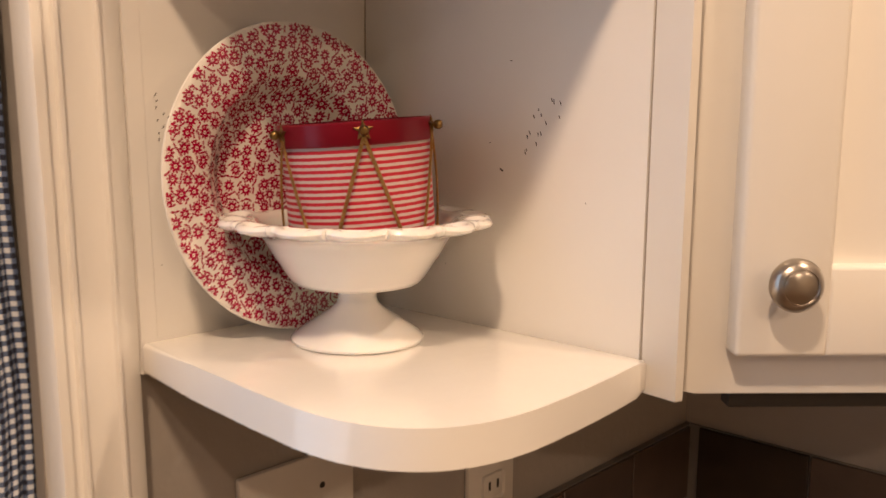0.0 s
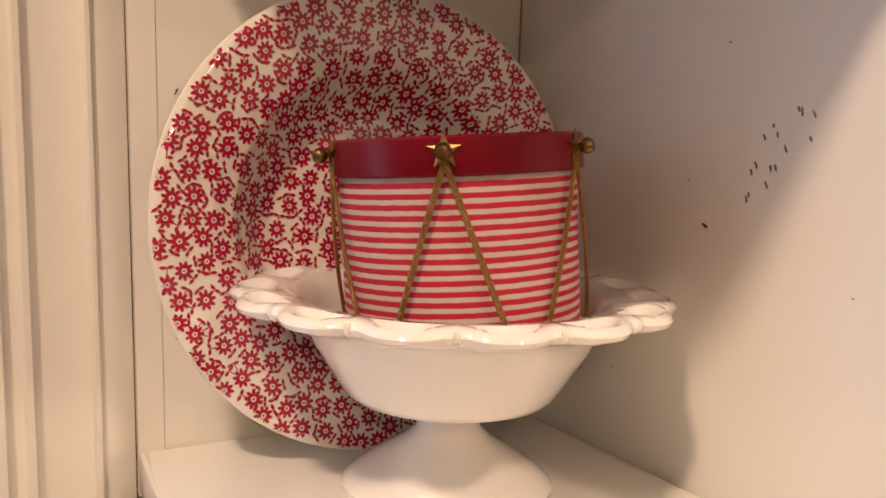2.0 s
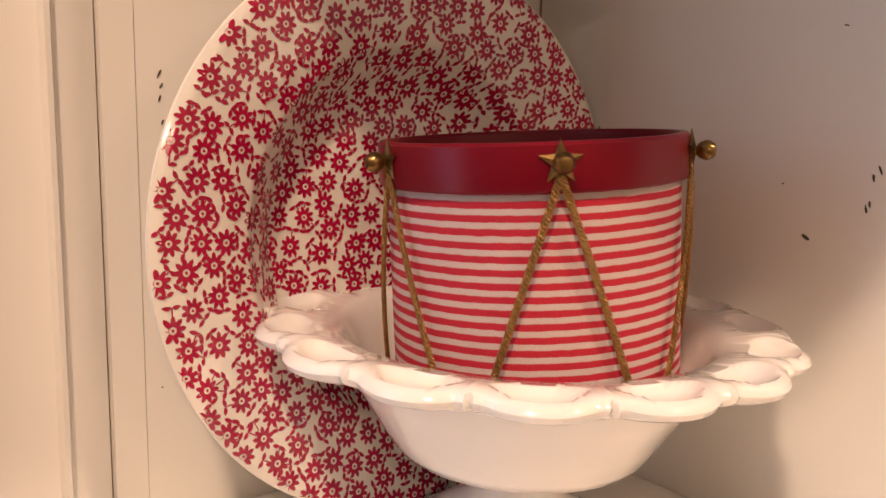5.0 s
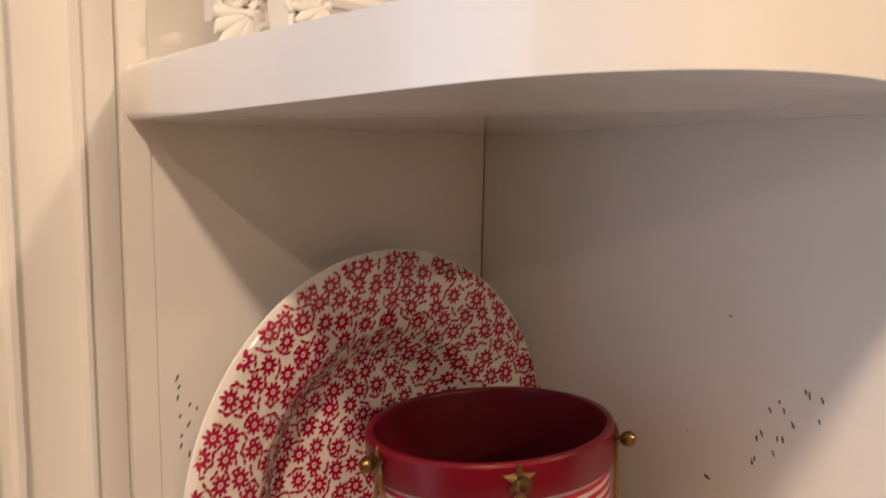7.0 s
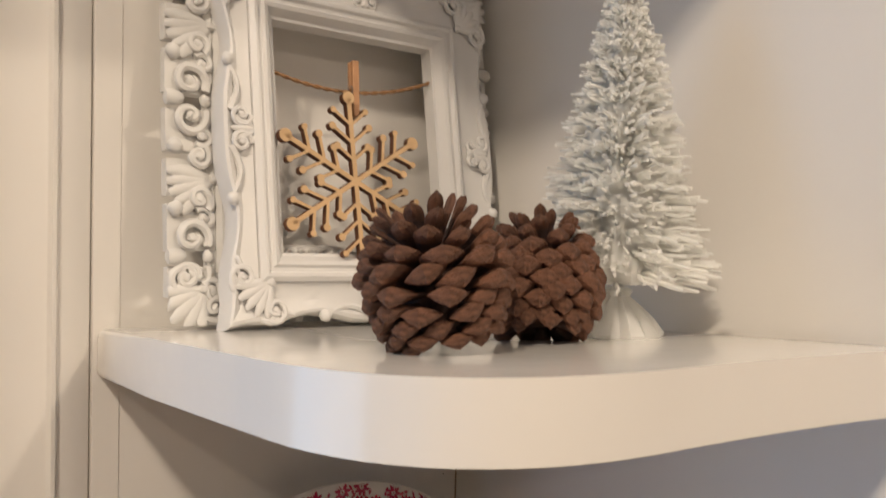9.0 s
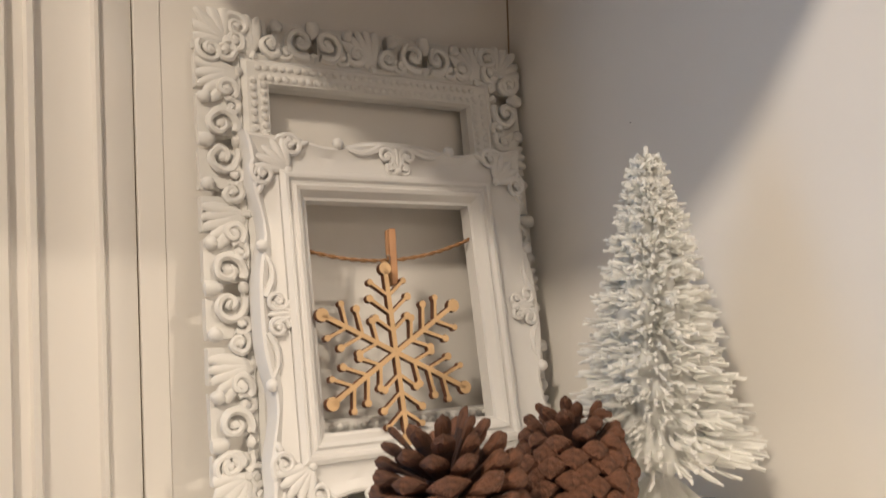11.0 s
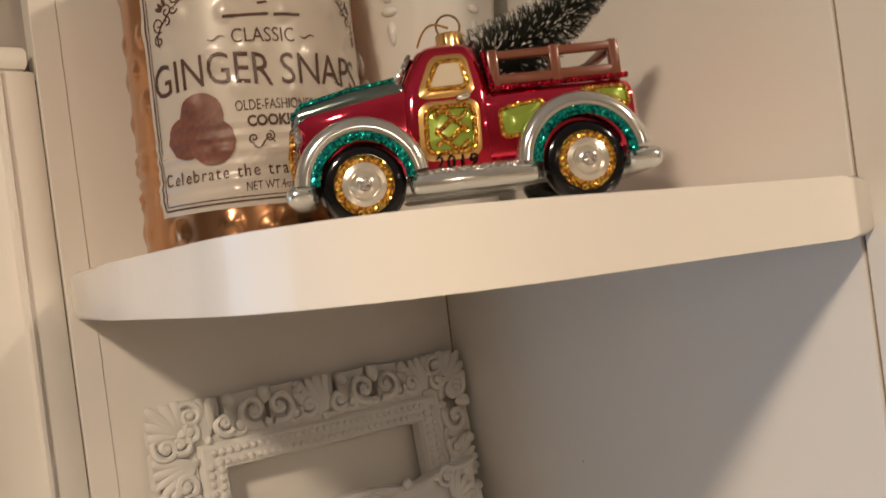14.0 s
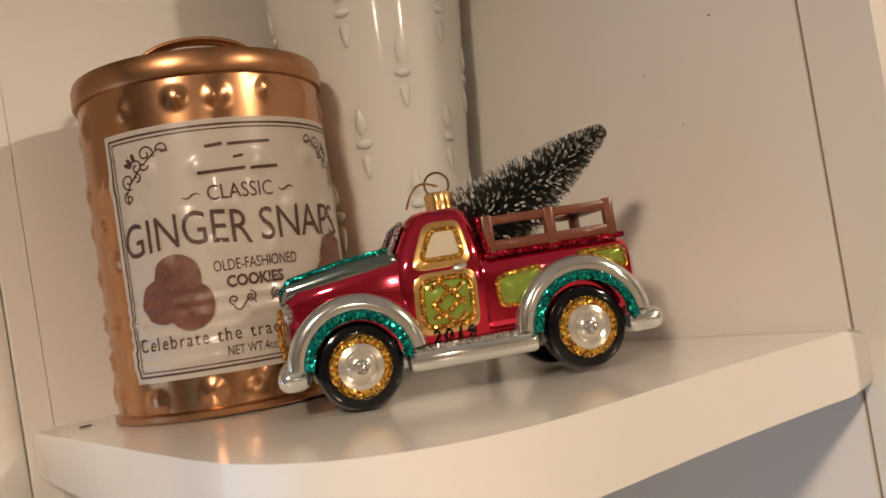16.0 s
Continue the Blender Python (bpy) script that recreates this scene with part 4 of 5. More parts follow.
# twine, peg and snowflake hanging in the opening
M2 = frame_2.matrix_world
twine_pts = [(-IW - 0.002 + (2 * IW + 0.004) * t, 0.0060, UP2 + IH - 0.0235 - 0.0085 * (1 - (2 * t - 1) ** 2) + 0.0070 * t) for t in [i / 60 for i in range(61)]]
bm = bmesh.new()
for ph in (0, math.pi):
    tube(bm, [(x, y + 0.0005 * math.cos(i * 0.9 + ph), z + 0.0005 * math.sin(i * 0.9 + ph)) for i, (x, y, z) in enumerate(twine_pts)], 0.00062, 5)
twine = thing("twine", M2, "brown jute twine strung across the small frame", "twine")
part("strand", bm, TWINE, twine)
peg = thing("clothes_peg", M2 @ pose(-0.0020, 0.0048, UP2 + IH - 0.0325, 0, 3, 0), "tiny wooden clothes peg holding the snowflake", "peg")
for y in (-0.0022, 0.0010):
    part("jaw", box(bmesh.new(), (-0.0019, y, -0.0090), (0.0019, y + 0.0022, 0.0195), 0.0005, 1), PIN_WOOD, peg)
part("spring", tube(bmesh.new(), [(-0.0026, -0.0006 + 0.0022 * math.cos(i), 0.0040 + 0.0022 * math.sin(i)) for i in range(7)] + [(0.0026, -0.0006, 0.0062)], 0.00035, 5), NICKEL, peg)
flake = thing("snowflake", M2 @ pose(-0.0082, -0.0006, UP2 - 0.0205, 0, -2, 0) @ Matrix.Diagonal((1.03, 1, 1.03, 1)), "laser-cut plywood snowflake with darkened edges", "ornament")


def bar(b, x0, z0, x1, z1, w, y0, y1):
    dx, dz = x1 - x0, z1 - z0
    ln = math.hypot(dx, dz)
    nx, nz = -dz / ln * w, dx / ln * w
    prism([(x0 + nx, z0 + nz), (x1 + nx, z1 + nz), (x1 - nx, z1 - nz), (x0 - nx, z0 - nz)], y0, y1, axis=1, bm=b)


def disc(b, x, z, r, y0, y1):
    prism([(x + r * math.cos(k * math.pi / 8), z + r * math.sin(k * math.pi / 8)) for k in range(16)], y0, y1, axis=1, bm=b)


for k in range(6):
    a = math.pi / 2 + k * math.pi / 3
    ca, sa = math.cos(a), math.sin(a)
    bm_front, bm_side = bmesh.new(), bmesh.new()
    for b, y0, y1, g in ((bm_front, -0.0016, -0.0011, -0.00018), (bm_side, -0.0011, 0.0018, 0.0)):
        y0 -= k * 0.00002
        bar(b, 0, 0, 0.0395 * ca, 0.0395 * sa, 0.00125 + g, y0, y1)
        disc(b, 0.0395 * ca, 0.0395 * sa, 0.0032 + g, y0, y1)
        for d, ln in ((0.010, 0.0105), (0.018, 0.0125), (0.0265, 0.0110)):
            for sg in (1, -1):
                aa = a + sg * radians(52)
                ex, ez = d * ca + ln * math.cos(aa), d * sa + ln * math.sin(aa)
                bar(b, d * ca, d * sa, ex, ez, 0.00085 + g, y0 - 0.000005 * sg, y1)
                disc(b, ex, ez, (0.0019 if d < 0.02 else 0.0016) + g, y0 - 0.000007 * sg, y1)
    arm = part("arm", bm_front, FLAKE_WOOD, flake, "pale plywood arm with side twigs", smooth=False)
    part("edge", bm_side, BURNT, arm, "dark laser-burnt edge", smooth=False)


# pine cones
def scale_mesh():
    """One woody scale of unit length, half width and half thickness along +x: narrow root, broad tip with a raised boss."""
    bm = bmesh.new()
    rows = [(0.0, 0.40, 0.40), (0.42, 0.62, 0.50), (0.66, 0.92, 0.75), (0.80, 1.03, 1.00), (0.90, 0.95, 1.12), (0.97, 0.70, 0.85), (1.01, 0.34, 0.45)]
    loops = []
    for t, w, h in rows:
        loops.append([bm.verts.new(p) for p in ((t - 0.03, -w, 0), (t, -w * 0.55, h * 0.70), (t + 0.03, 0, h * 1.15), (t, w * 0.55, h * 0.70), (t - 0.03, w, 0), (t - 0.02, w * 0.5, -h * 0.55), (t, 0, -h * 0.75), (t - 0.02, -w * 0.5, -h * 0.55))])
    for p, q in zip(loops, loops[1:]):
        for k in range(8):
            bm.faces.new((p[k], p[(k + 1) % 8], q[(k + 1) % 8], q[k]))
    bm.faces.new(loops[0][::-1])
    tip = bm.verts.new((1.02, 0, 0.10))
    for k in range(8):
        bm.faces.new((loops[-1][k], loops[-1][(k + 1) % 8], tip))
    bmesh.ops.recalc_face_normals(bm, faces=bm.faces)
    me = bpy.data.meshes.new("scale")
    bm.to_mesh(me)
    bm.free()
    me.materials.append(CONE_DARK)
    me.materials.append(CONE_TIP)
    for f in me.polygons:
        f.use_smooth = f.center.x < 0.6
        if f.center.x > 0.70:
            f.material_index = 1
    return me


SCALE = scale_mesh()


def pine_cone(x, y, lean, height, radius, seed, count, wide, thick, spread, closed, label):
    """A cone along the leaning axis, standing on the shelf. Scales below the share `closed` lie tight, the rest stand open by `spread`."""
    rnd = random.Random(seed)
    up = Vector(lean).normalized()
    turn = Vector((0, 0, 1)).rotation_difference(up).to_matrix().to_4x4()
    rows, low = [], 9.0
    for k in range(count):
        t = ((k + 0.5) / count) ** 1.22
        a = k * 2.39996 + rnd.uniform(-0.09, 0.09)
        grow = rnd.uniform(0.95, 1.05)
        opened = max(0.0, min(1.0, (t - closed) / 0.25))
        belly = math.sin(math.pi * (0.23 + 0.66 * t)) ** 0.75
        tip = Vector((radius * grow * belly * (1 + 0.10 * spread * opened), 0, height * (0.02 + 0.90 * t + 0.10 * spread * opened * t)))
        tight = Vector((tip.x * 0.45, 0, tip.z + height * (0.02 - 0.22 * t)))
        loose = Vector((radius * 0.14, 0, height * (0.16 + 0.50 * t)))
        root = tight.lerp(loose, 0.35 + 0.65 * opened * spread)
        x_ax = tip - root
        ln = x_ax.length
        x_ax.normalize()
        y_ax = Vector((0, 1, 0))
        z_ax = x_ax.cross(y_ax)
        size = (0.50 + 0.50 * math.sin(math.pi * min(1.0, 0.12 + 0.80 * t))) * (1.0 - 0.38 * max(0.0, t - 0.60) / 0.40)
        b = Matrix(((x_ax.x, y_ax.x, z_ax.x, root.x), (x_ax.y, y_ax.y, z_ax.y, root.y), (x_ax.z, y_ax.z, z_ax.z, root.z), (0, 0, 0, 1)))
        m = turn @ Matrix.Rotation(a, 4, "Z") @ b @ Matrix.Rotation(rnd.uniform(-0.22, 0.22), 4, "X") @ Matrix.Rotation(rnd.uniform(-0.10, 0.10), 4, "Z") @ Matrix.Diagonal((ln, wide * size * rnd.uniform(0.9, 1.1), -thick * size, 1))
        rows.append(m)
        low = min(low, (m @ Vector((1, 0, 0))).z)
    cone = thing("pine_cone", pose(x, y, shelf2(y) - low - 0.0012), label, "pine cone", "pine cones")
    bm = lathe([(0, height * 0.08), (radius * 0.50, height * 0.10), (radius * 0.52, height * 0.30), (radius * 0.26, height * 0.60), (0, height * 0.80)], 16)
    bm.transform(turn)
    part("core", bm, CONE_DARK, cone)
    for m in rows:
        o = bpy.data.objects.new("scale", SCALE)
        scene.collection.objects.link(o)
        o.parent = cone
        o.matrix_basis = m
    return cone


pine_cone(-0.1495, -0.1785, (-0.20, 0.14, 0.96), 0.0485, 0.0240, 4, 92, 0.0068, 0.0032, 1.0, 0.28, "open brown pine cone lying tilted on the white shelf")
pine_cone(-0.0985, -0.1690, (0.18, 0.24, 0.92), 0.0495, 0.0228, 8, 124, 0.0058, 0.0040, 0.55, 0.62, "half-closed brown pine cone leaning by the other")

# white bottle-brush tree, its thin fibres let light through
ft = FLOCK.node_tree
fp, fo = ft.nodes["Principled BSDF"], ft.nodes["Material Output"]
tl, mx = ft.nodes.new("ShaderNodeBsdfTranslucent"), ft.nodes.new("ShaderNodeMixShader")
tl.inputs["Color"].default_value = (0.95, 0.95, 0.93, 1)
mx.inputs[0].default_value = 0.6
ft.links.new(fp.outputs[0], mx.inputs[1])
ft.links.new(tl.outputs[0], mx.inputs[2])
ft.links.new(mx.outputs[0], fo.inputs["Surface"])
TX, TY = -0.0505, -0.1620
tree = thing("bottle_brush_tree", pose(TX, TY, shelf2(TY)), "small white flocked bottle-brush tree with wrapped base", "tree ornament")
part("trunk", tube(bmesh.new(), [(0, 0, 0.006), (0.0004, 0, 0.07), (0, 0, 0.146)], lambda t: 0.0022 * (1 - 0.6 * t), 8), FLOCK, tree)


def wrap(a, i, r, z):
    return r * (1 + 0.10 * math.sin(a * 9 + z * 90) + 0.05 * math.sin(a * 17)), z


part("base", lathe([(0, 0), (0.0175, 0), (0.0180, 0.002), (0.0135, 0.008), (0.0080, 0.0135), (0.0048, 0.0165), (0.0060, 0.0185), (0.0040, 0.0200), (0, 0.020)], 60, warp=wrap), FLOCK, tree, "gathered white wrapped base")
rnd = random.Random(11)
TIERS = 11


def flocked(a, i, r, z):
    """Uneven tiers for the light-bouncing core round the stem."""
    k = (z - 0.0225) / 0.120 * TIERS
    r *= 0.80 + 0.26 * (1 - abs((k % 1.0) - 0.45)) + 0.30 * noise.noise(Vector((math.cos(a) * 2.6, math.sin(a) * 2.6, z * 170)))
    return max(0.0005, r), z + 0.0012 * noise.noise(Vector((a * 5, z * 300, 4)))


# solid white core, added to reflect light and brighten gaps between bristles
part("flock", lathe([(0.0006, 0.0215)] + [((0.0385 * (1 - i / 77) ** 0.88 + 0.0050) * 0.56, 0.0225 + 0.118 * i / 77) for i in range(77)] + [(0.0006, 0.1425)], 90, warp=flocked), FLOCK, tree, "thick white flock round the stem")
bm = bmesh.new()


for k in range(2600):
    t = (k + 0.5) / 2600
    step = t * TIERS
    t2 = (math.floor(step) + 0.5 + ((step % 1.0) - 0.5) * 0.72) / TIERS      # strands gather in tiers
    z = 0.0225 + 0.120 * t2
    a = k * 2.39996 + rnd.uniform(-0.2, 0.2)
    bay = 0.90 + 0.14 * noise.noise(Vector((math.cos(a) * 1.6, math.sin(a) * 1.6, math.floor(step) * 1.7)))
    ln = (0.0385 * (1 - t2) ** 0.88 + 0.0050) * bay * rnd.uniform(0.66, 1.06)
    rise = 0.10 + 0.30 * t + rnd.uniform(-0.12, 0.12)
    pts = [(ln * s * math.cos(a), ln * s * math.sin(a), z + ln * (rise * s - 0.12 * s * s)) for s in (0.04, 0.3, 0.6, 0.85, 1.0)]
    thick = rnd.uniform(0.0006, 0.0010)
    tube(bm, pts, lambda s: thick * (1.0 - 0.30 * s), 5)
for v in bm.verts:
    w = v.co * 420
    v.co += Vector((noise.noise(w), noise.noise(w + Vector((7, 0, 0))), noise.noise(w + Vector((0, 9, 0))))) * 0.0013
tagged(part("bristle", bm, FLOCK, tree, "dense white flocked bristle branches", recalc=False), kind="stuff")

# ---------------------------------------------------------------- highest shelf
# hammered copper biscuit tin
TIN = Vector((-0.1415, -0.0600, shelf3(-0.06)))
TR, TH = 0.0508, 0.1390
tin = thing("biscuit_tin", pose(TIN.x, TIN.y, TIN.z), "hammered copper biscuit tin with cream printed label", "tin")
rnd = random.Random(21)
DENTS = []
for row, z in enumerate((0.0100, 0.024, 0.040, 0.062, 0.078, 0.096, 0.1215)):
    for k in range(15):
        if row in (1,) and k % 2:
            continue
        DENTS.append((-math.pi + 2 * math.pi * (k + 0.5 * (row % 2) + rnd.uniform(-0.2, 0.2)) / 15, z + rnd.uniform(-0.003, 0.003), rnd.uniform(0.0050, 0.0066)))


def hammered(a, z):
    """How far the tin's side stands in or out."""
    d = 0.0
    for ta, tz, tr in DENTS:
        da = (a - ta + math.pi) % (2 * math.pi) - math.pi
        q = ((da * TR) ** 2 + (z - tz) ** 2) / (tr * tr)
        if q < 1:
            d += 0.0012 * (1 - q) ** 1.5
    if 0.022 < z < 0.050:
        d += 0.00045 * math.cos((z - 0.022) * 2 * math.pi / 0.0056)
    return d


bm = bmesh.new()
NA, NZ = 240, 90
rings = []
for j in range(NZ + 1):
    z = 0.003 + (TH - 0.009) * j / NZ
    rings.append([bm.verts.new(((TR + hammered(a, z)) * math.cos(a), (TR + hammered(a, z)) * math.sin(a), z)) for a in [-math.pi + 2 * math.pi * k / NA for k in range(NA)]])
for j in range(NZ):
    for k in range(NA):
        m_ = (k + 1) % NA
        bm.faces.new((rings[j][k], rings[j][m_], rings[j + 1][m_], rings[j + 1][k]))
part("body", bm, COPPER, tin)
part("bottom_rim", lathe([(0, 0), (TR + 0.0008, 0), (TR + 0.0018, 0.0008), (TR + 0.0018, 0.0026), (TR + 0.0006, 0.0036), (TR - 0.001, 0.0036)], 120), COPPER_DARK, tin)
part("lid", lathe([(TR - 0.001, TH - 0.0085), (TR + 0.0014, TH - 0.0085), (TR + 0.0019, TH - 0.0075), (TR + 0.0019, TH - 0.0015), (TR + 0.0008, TH + 0.0012), (TR - 0.0022, TH + 0.0020), (TR - 0.0040, TH + 0.0008), (TR - 0.0052, TH - 0.0008), (0, TH - 0.0008)], 120), COPPER_DARK, tin, "flat copper lid with rolled rim")
hp = [(0.0250 * math.cos(t * math.pi) * 0.9, 0.0250 * math.cos(t * math.pi) * -0.45, TH - 0.0005 + 0.0195 * math.sin(t * math.pi) ** 0.6) for t in [i / 24 for i in range(25)]]
bm = tube(bmesh.new(), hp, 0.0014, 8)
tube(bm, [(x * 1.03, y * 1.03 - 0.002, z + 0.001) for x, y, z in hp], 0.0011, 8)
part("handle", bm, COPPER_DARK, tin, "thin wire lid handle")

LA, LZ0, LH, LW = radians(-101), 0.0158, 0.0968, 0.0568       # label: middle angle, foot, height, half width


def on_tin(u, v, lift):
    a, z = LA + u / TR, LZ0 + v
    aa = (a + math.pi) % (2 * math.pi) - math.pi
    r = TR + hammered(aa, z) * 0.75 + lift
    return (r * math.cos(a), r * math.sin(a), z)


bm = bmesh.new()
nu, nv = 90, 76
g = [[bm.verts.new(on_tin(-LW + 2 * LW * i / nu, LH * j / nv, 0.0004)) for j in range(nv + 1)] for i in range(nu + 1)]
for i in range(nu):
    for j in range(nv):
        bm.faces.new((g[i][j], g[i + 1][j], g[i + 1][j + 1], g[i][j + 1]))
label = part("label", bm, LABEL, tin, "cream printed paper label", recalc=False)


def ink_line(bm, pts, w, lift=0.00065, taper=False):
    """A drawn stroke of half width w on the label."""
    a, b = [], []
    n = len(pts)
    for i, (u, v) in enumerate(pts):
        p, q = pts[max(i - 1, 0)], pts[min(i + 1, n - 1)]
        dx, dy = q[0] - p[0], q[1] - p[1]
        ln = math.hypot(dx, dy) or 1
        k = w * (0.35 + 0.65 * math.sin(math.pi * i / (n - 1))) if taper else w
        a.append(bm.verts.new(on_tin(u - dy / ln * k, v + dx / ln * k, lift)))
        b.append(bm.verts.new(on_tin(u + dy / ln * k, v - dx / ln * k, lift)))
    for i in range(n - 1):
        bm.faces.new((b[i], b[i + 1], a[i + 1], a[i]))


def path_between(p, q, n=30):
    return [(p[0] + (q[0] - p[0]) * i / n, p[1] + (q[1] - p[1]) * i / n) for i in range(n + 1)]


def curl(cx, cy, r, a0, turns, n=26):
    return [(cx + r * (1 - 0.8 * t) * math.cos(a0 + turns * 2 * math.pi * t), cy + r * (1 - 0.8 * t) * math.sin(a0 + turns * 2 * math.pi * t)) for t in [i / n for i in range(n + 1)]]


bm = bmesh.new()
for off, w in ((0.0024, 0.00038), (0.0040, 0.00022)):
    c = [(-LW + off, off), (LW - off, off), (LW - off, LH - off), (-LW + off, LH - off)]
    for k in range(4):
        ink_line(bm, path_between(c[k], c[(k + 1) % 4], 40), w)
part("printed_border", bm, INK, label, "double dark border lines", smooth=False, recalc=False)
for sx in (-1, 1):
    bm = bmesh.new()
    X, Y = sx * (LW - 0.0060), LH - 0.0060

    def fl(pts):
        return [(X - sx * p, Y - q) for p, q in pts]
    for pts in (curl(0.0040, 0.0130, 0.0034, 1.2, 1.2), curl(0.0035, 0.0195, 0.0026, 4.4, -1.1), curl(0.0130, 0.0040, 0.0034, 0.4, -1.2), curl(0.0200, 0.0030, 0.0026, 3.0, 1.1),
                curl(0.0085, 0.0085, 0.0030, 3.9, 1.2), curl(0.0085, 0.0120, 0.0020, 2.0, -1.0), curl(0.0120, 0.0085, 0.0020, 0.0, 1.0),
                [(0.0035, 0.0222), (0.0026, 0.0180), (0.0050, 0.0140), (0.0095, 0.0100), (0.0140, 0.0060), (0.0180, 0.0030), (0.0222, 0.0040)]):
        ink_line(bm, fl(pts), 0.00032)
    for p, q, t in ((0.0030, 0.0065, 0.4), (0.0045, 0.0045, 0.9), (0.0070, 0.0028, 1.3)):
        ink_line(bm, fl([(p + 0.0036 * s * math.cos(t), q + 0.0036 * s * math.sin(t)) for s in [i / 6 for i in range(7)]]), 0.0009, taper=True)
    part("flourish", bm, INK, label, "curled corner flourish", smooth=False, recalc=False)


def lettering(text, u0, u1, v, height, arch=0.0, weight=0.0, spread=1.0, name="lettering"):
    """A line of print from u0 to u1 on the label."""
    cu = bpy.data.curves.new(name, "FONT")
    cu.body = text
    cu.size = 1.0
    cu.offset = weight
    cu.resolution_u = 3
    cu.space_character = spread
    tmp = new(name, cu)
    dg = bpy.context.evaluated_depsgraph_get()
    me = tmp.evaluated_get(dg).to_mesh()
    b = bmesh.new()
    b.from_mesh(me)
    tmp.evaluated_get(dg).to_mesh_clear()
    bpy.data.objects.remove(tmp)
    bpy.data.curves.remove(cu)
    xs = [w.co.x for w in b.verts]
    x0, x1 = min(xs), max(xs)
    for w in b.verts:
        k = (w.co.x - x0) / (x1 - x0)
        u = u0 + (u1 - u0) * k
        vv = v + w.co.y / 0.69 * height + arch * (1 - (2 * k - 1) ** 2)
        w.co = Vector(on_tin(u, vv, 0.0007))
    bmesh.ops.triangulate(b, faces=b.faces)
    return part(name, b, INK, label, "", smooth=False, recalc=False)


lettering("CLASSIC", -0.0165, 0.0088, 0.0655, 0.0058)
lettering("GINGER", -0.0525, -0.0020, 0.0475, 0.0128, 0.0022, 0.0)
lettering("SNAPS", 0.0015, 0.0440, 0.0480, 0.0128, 0.0005, 0.0)
lettering("OLDE-FASHIONED", -0.0180, 0.0150, 0.0382, 0.0042)
lettering("COOKIES", -0.0140, 0.0080, 0.0318, 0.0042, 0.0, 0.035)
lettering("Celebrate the trad", -0.0520, 0.0035, 0.0120, 0.0050, 0.0, 0.006, 1.25)
lettering("NET WT.4oz.(", -0.0170, 0.0035, 0.0062, 0.0036)
bm = bmesh.new()
for v, a, b, w in ((0.0862, -0.0150, -0.0085, 0.0006), (0.0864, -0.0065, 0.0105, 0.0006), (0.0812, -0.0050, -0.0010, 0.0005), (0.0762, -0.0190, -0.0010, 0.0006), (0.0764, 0.0010, 0.0125, 0.0006)):
    ink_line(bm, path_between((a, v), (b, v + 0.0006), 16), w)
part("plain_bars", bm, INK, label, "bars of small print", smooth=False, recalc=False)
bm = bmesh.new()
for s, cx in ((1, -0.0225), (1, 0.0150)):
    ink_line(bm, [(cx + 0.0035 * t, 0.0680 + 0.0008 * math.sin(t * 3.1)) for t in [-1 + i / 6 for i in range(13)]], 0.0004, taper=True)
for k in (-1, 1):
    ink_line(bm, curl(-0.0010 + k * 0.0050, 0.0272, 0.0022, math.pi / 2, k * 1.3), 0.00032)
    ink_line(bm, curl(-0.0010 + k * 0.0112, 0.0268, 0.0020, -math.pi / 2, k * 1.2), 0.00032)
    ink_line(bm, [(-0.0010 + k * (0.0030 + 0.0085 * t), 0.0248 + 0.0020 * math.sin(t * 6.0)) for t in [i / 12 for i in range(13)]], 0.00032)
part("flourish", bm, INK, label, "curled line of ornament", smooth=False, recalc=False)
for n_, (cu_, cv_, cr_) in enumerate(((-0.0320, 0.0380, 0.0092), (-0.0392, 0.0300, 0.0086), (-0.0285, 0.0272, 0.0094), (0.0370, 0.0400, 0.0088), (0.0320, 0.0305, 0.0084), (0.0445, 0.0300, 0.0070))):
    bm = bmesh.new()
    lift = 0.00090 + 0.00005 * n_
    mid = bm.verts.new(on_tin(cu_, cv_, lift))
    prev = None
    for rr_ in (0.2, 0.4, 0.6, 0.8, 1.0):
        ring = [bm.verts.new(on_tin(min(LW - 0.0045, cu_ + cr_ * rr_ * (1 + 0.02 * math.sin(k * 5)) * math.cos(k * math.pi / 18)), cv_ + cr_ * rr_ * math.sin(k * math.pi / 18), lift)) for k in range(36)]
        for k in range(36):
            if prev:
                bm.faces.new((prev[k], ring[k], ring[(k + 1) % 36], prev[(k + 1) % 36]))
            else:
                bm.faces.new((mid, ring[k], ring[(k + 1) % 36]))
        prev = ring
    part("cookie_picture", bm, COOKIE, label, "printed brown round cookie", recalc=False)

# milk glass vase with raised drops
VX, VY = -0.0467, -0.0634
vase = thing("vase", pose(VX, VY, shelf3(VY)), "tall white milk glass vase with raised drops", "vase")


def vase_r(z):
    return 0.0315 + 0.0955 * max(0.0, z) if z > 0.012 else 0.0335 - 0.05 * z


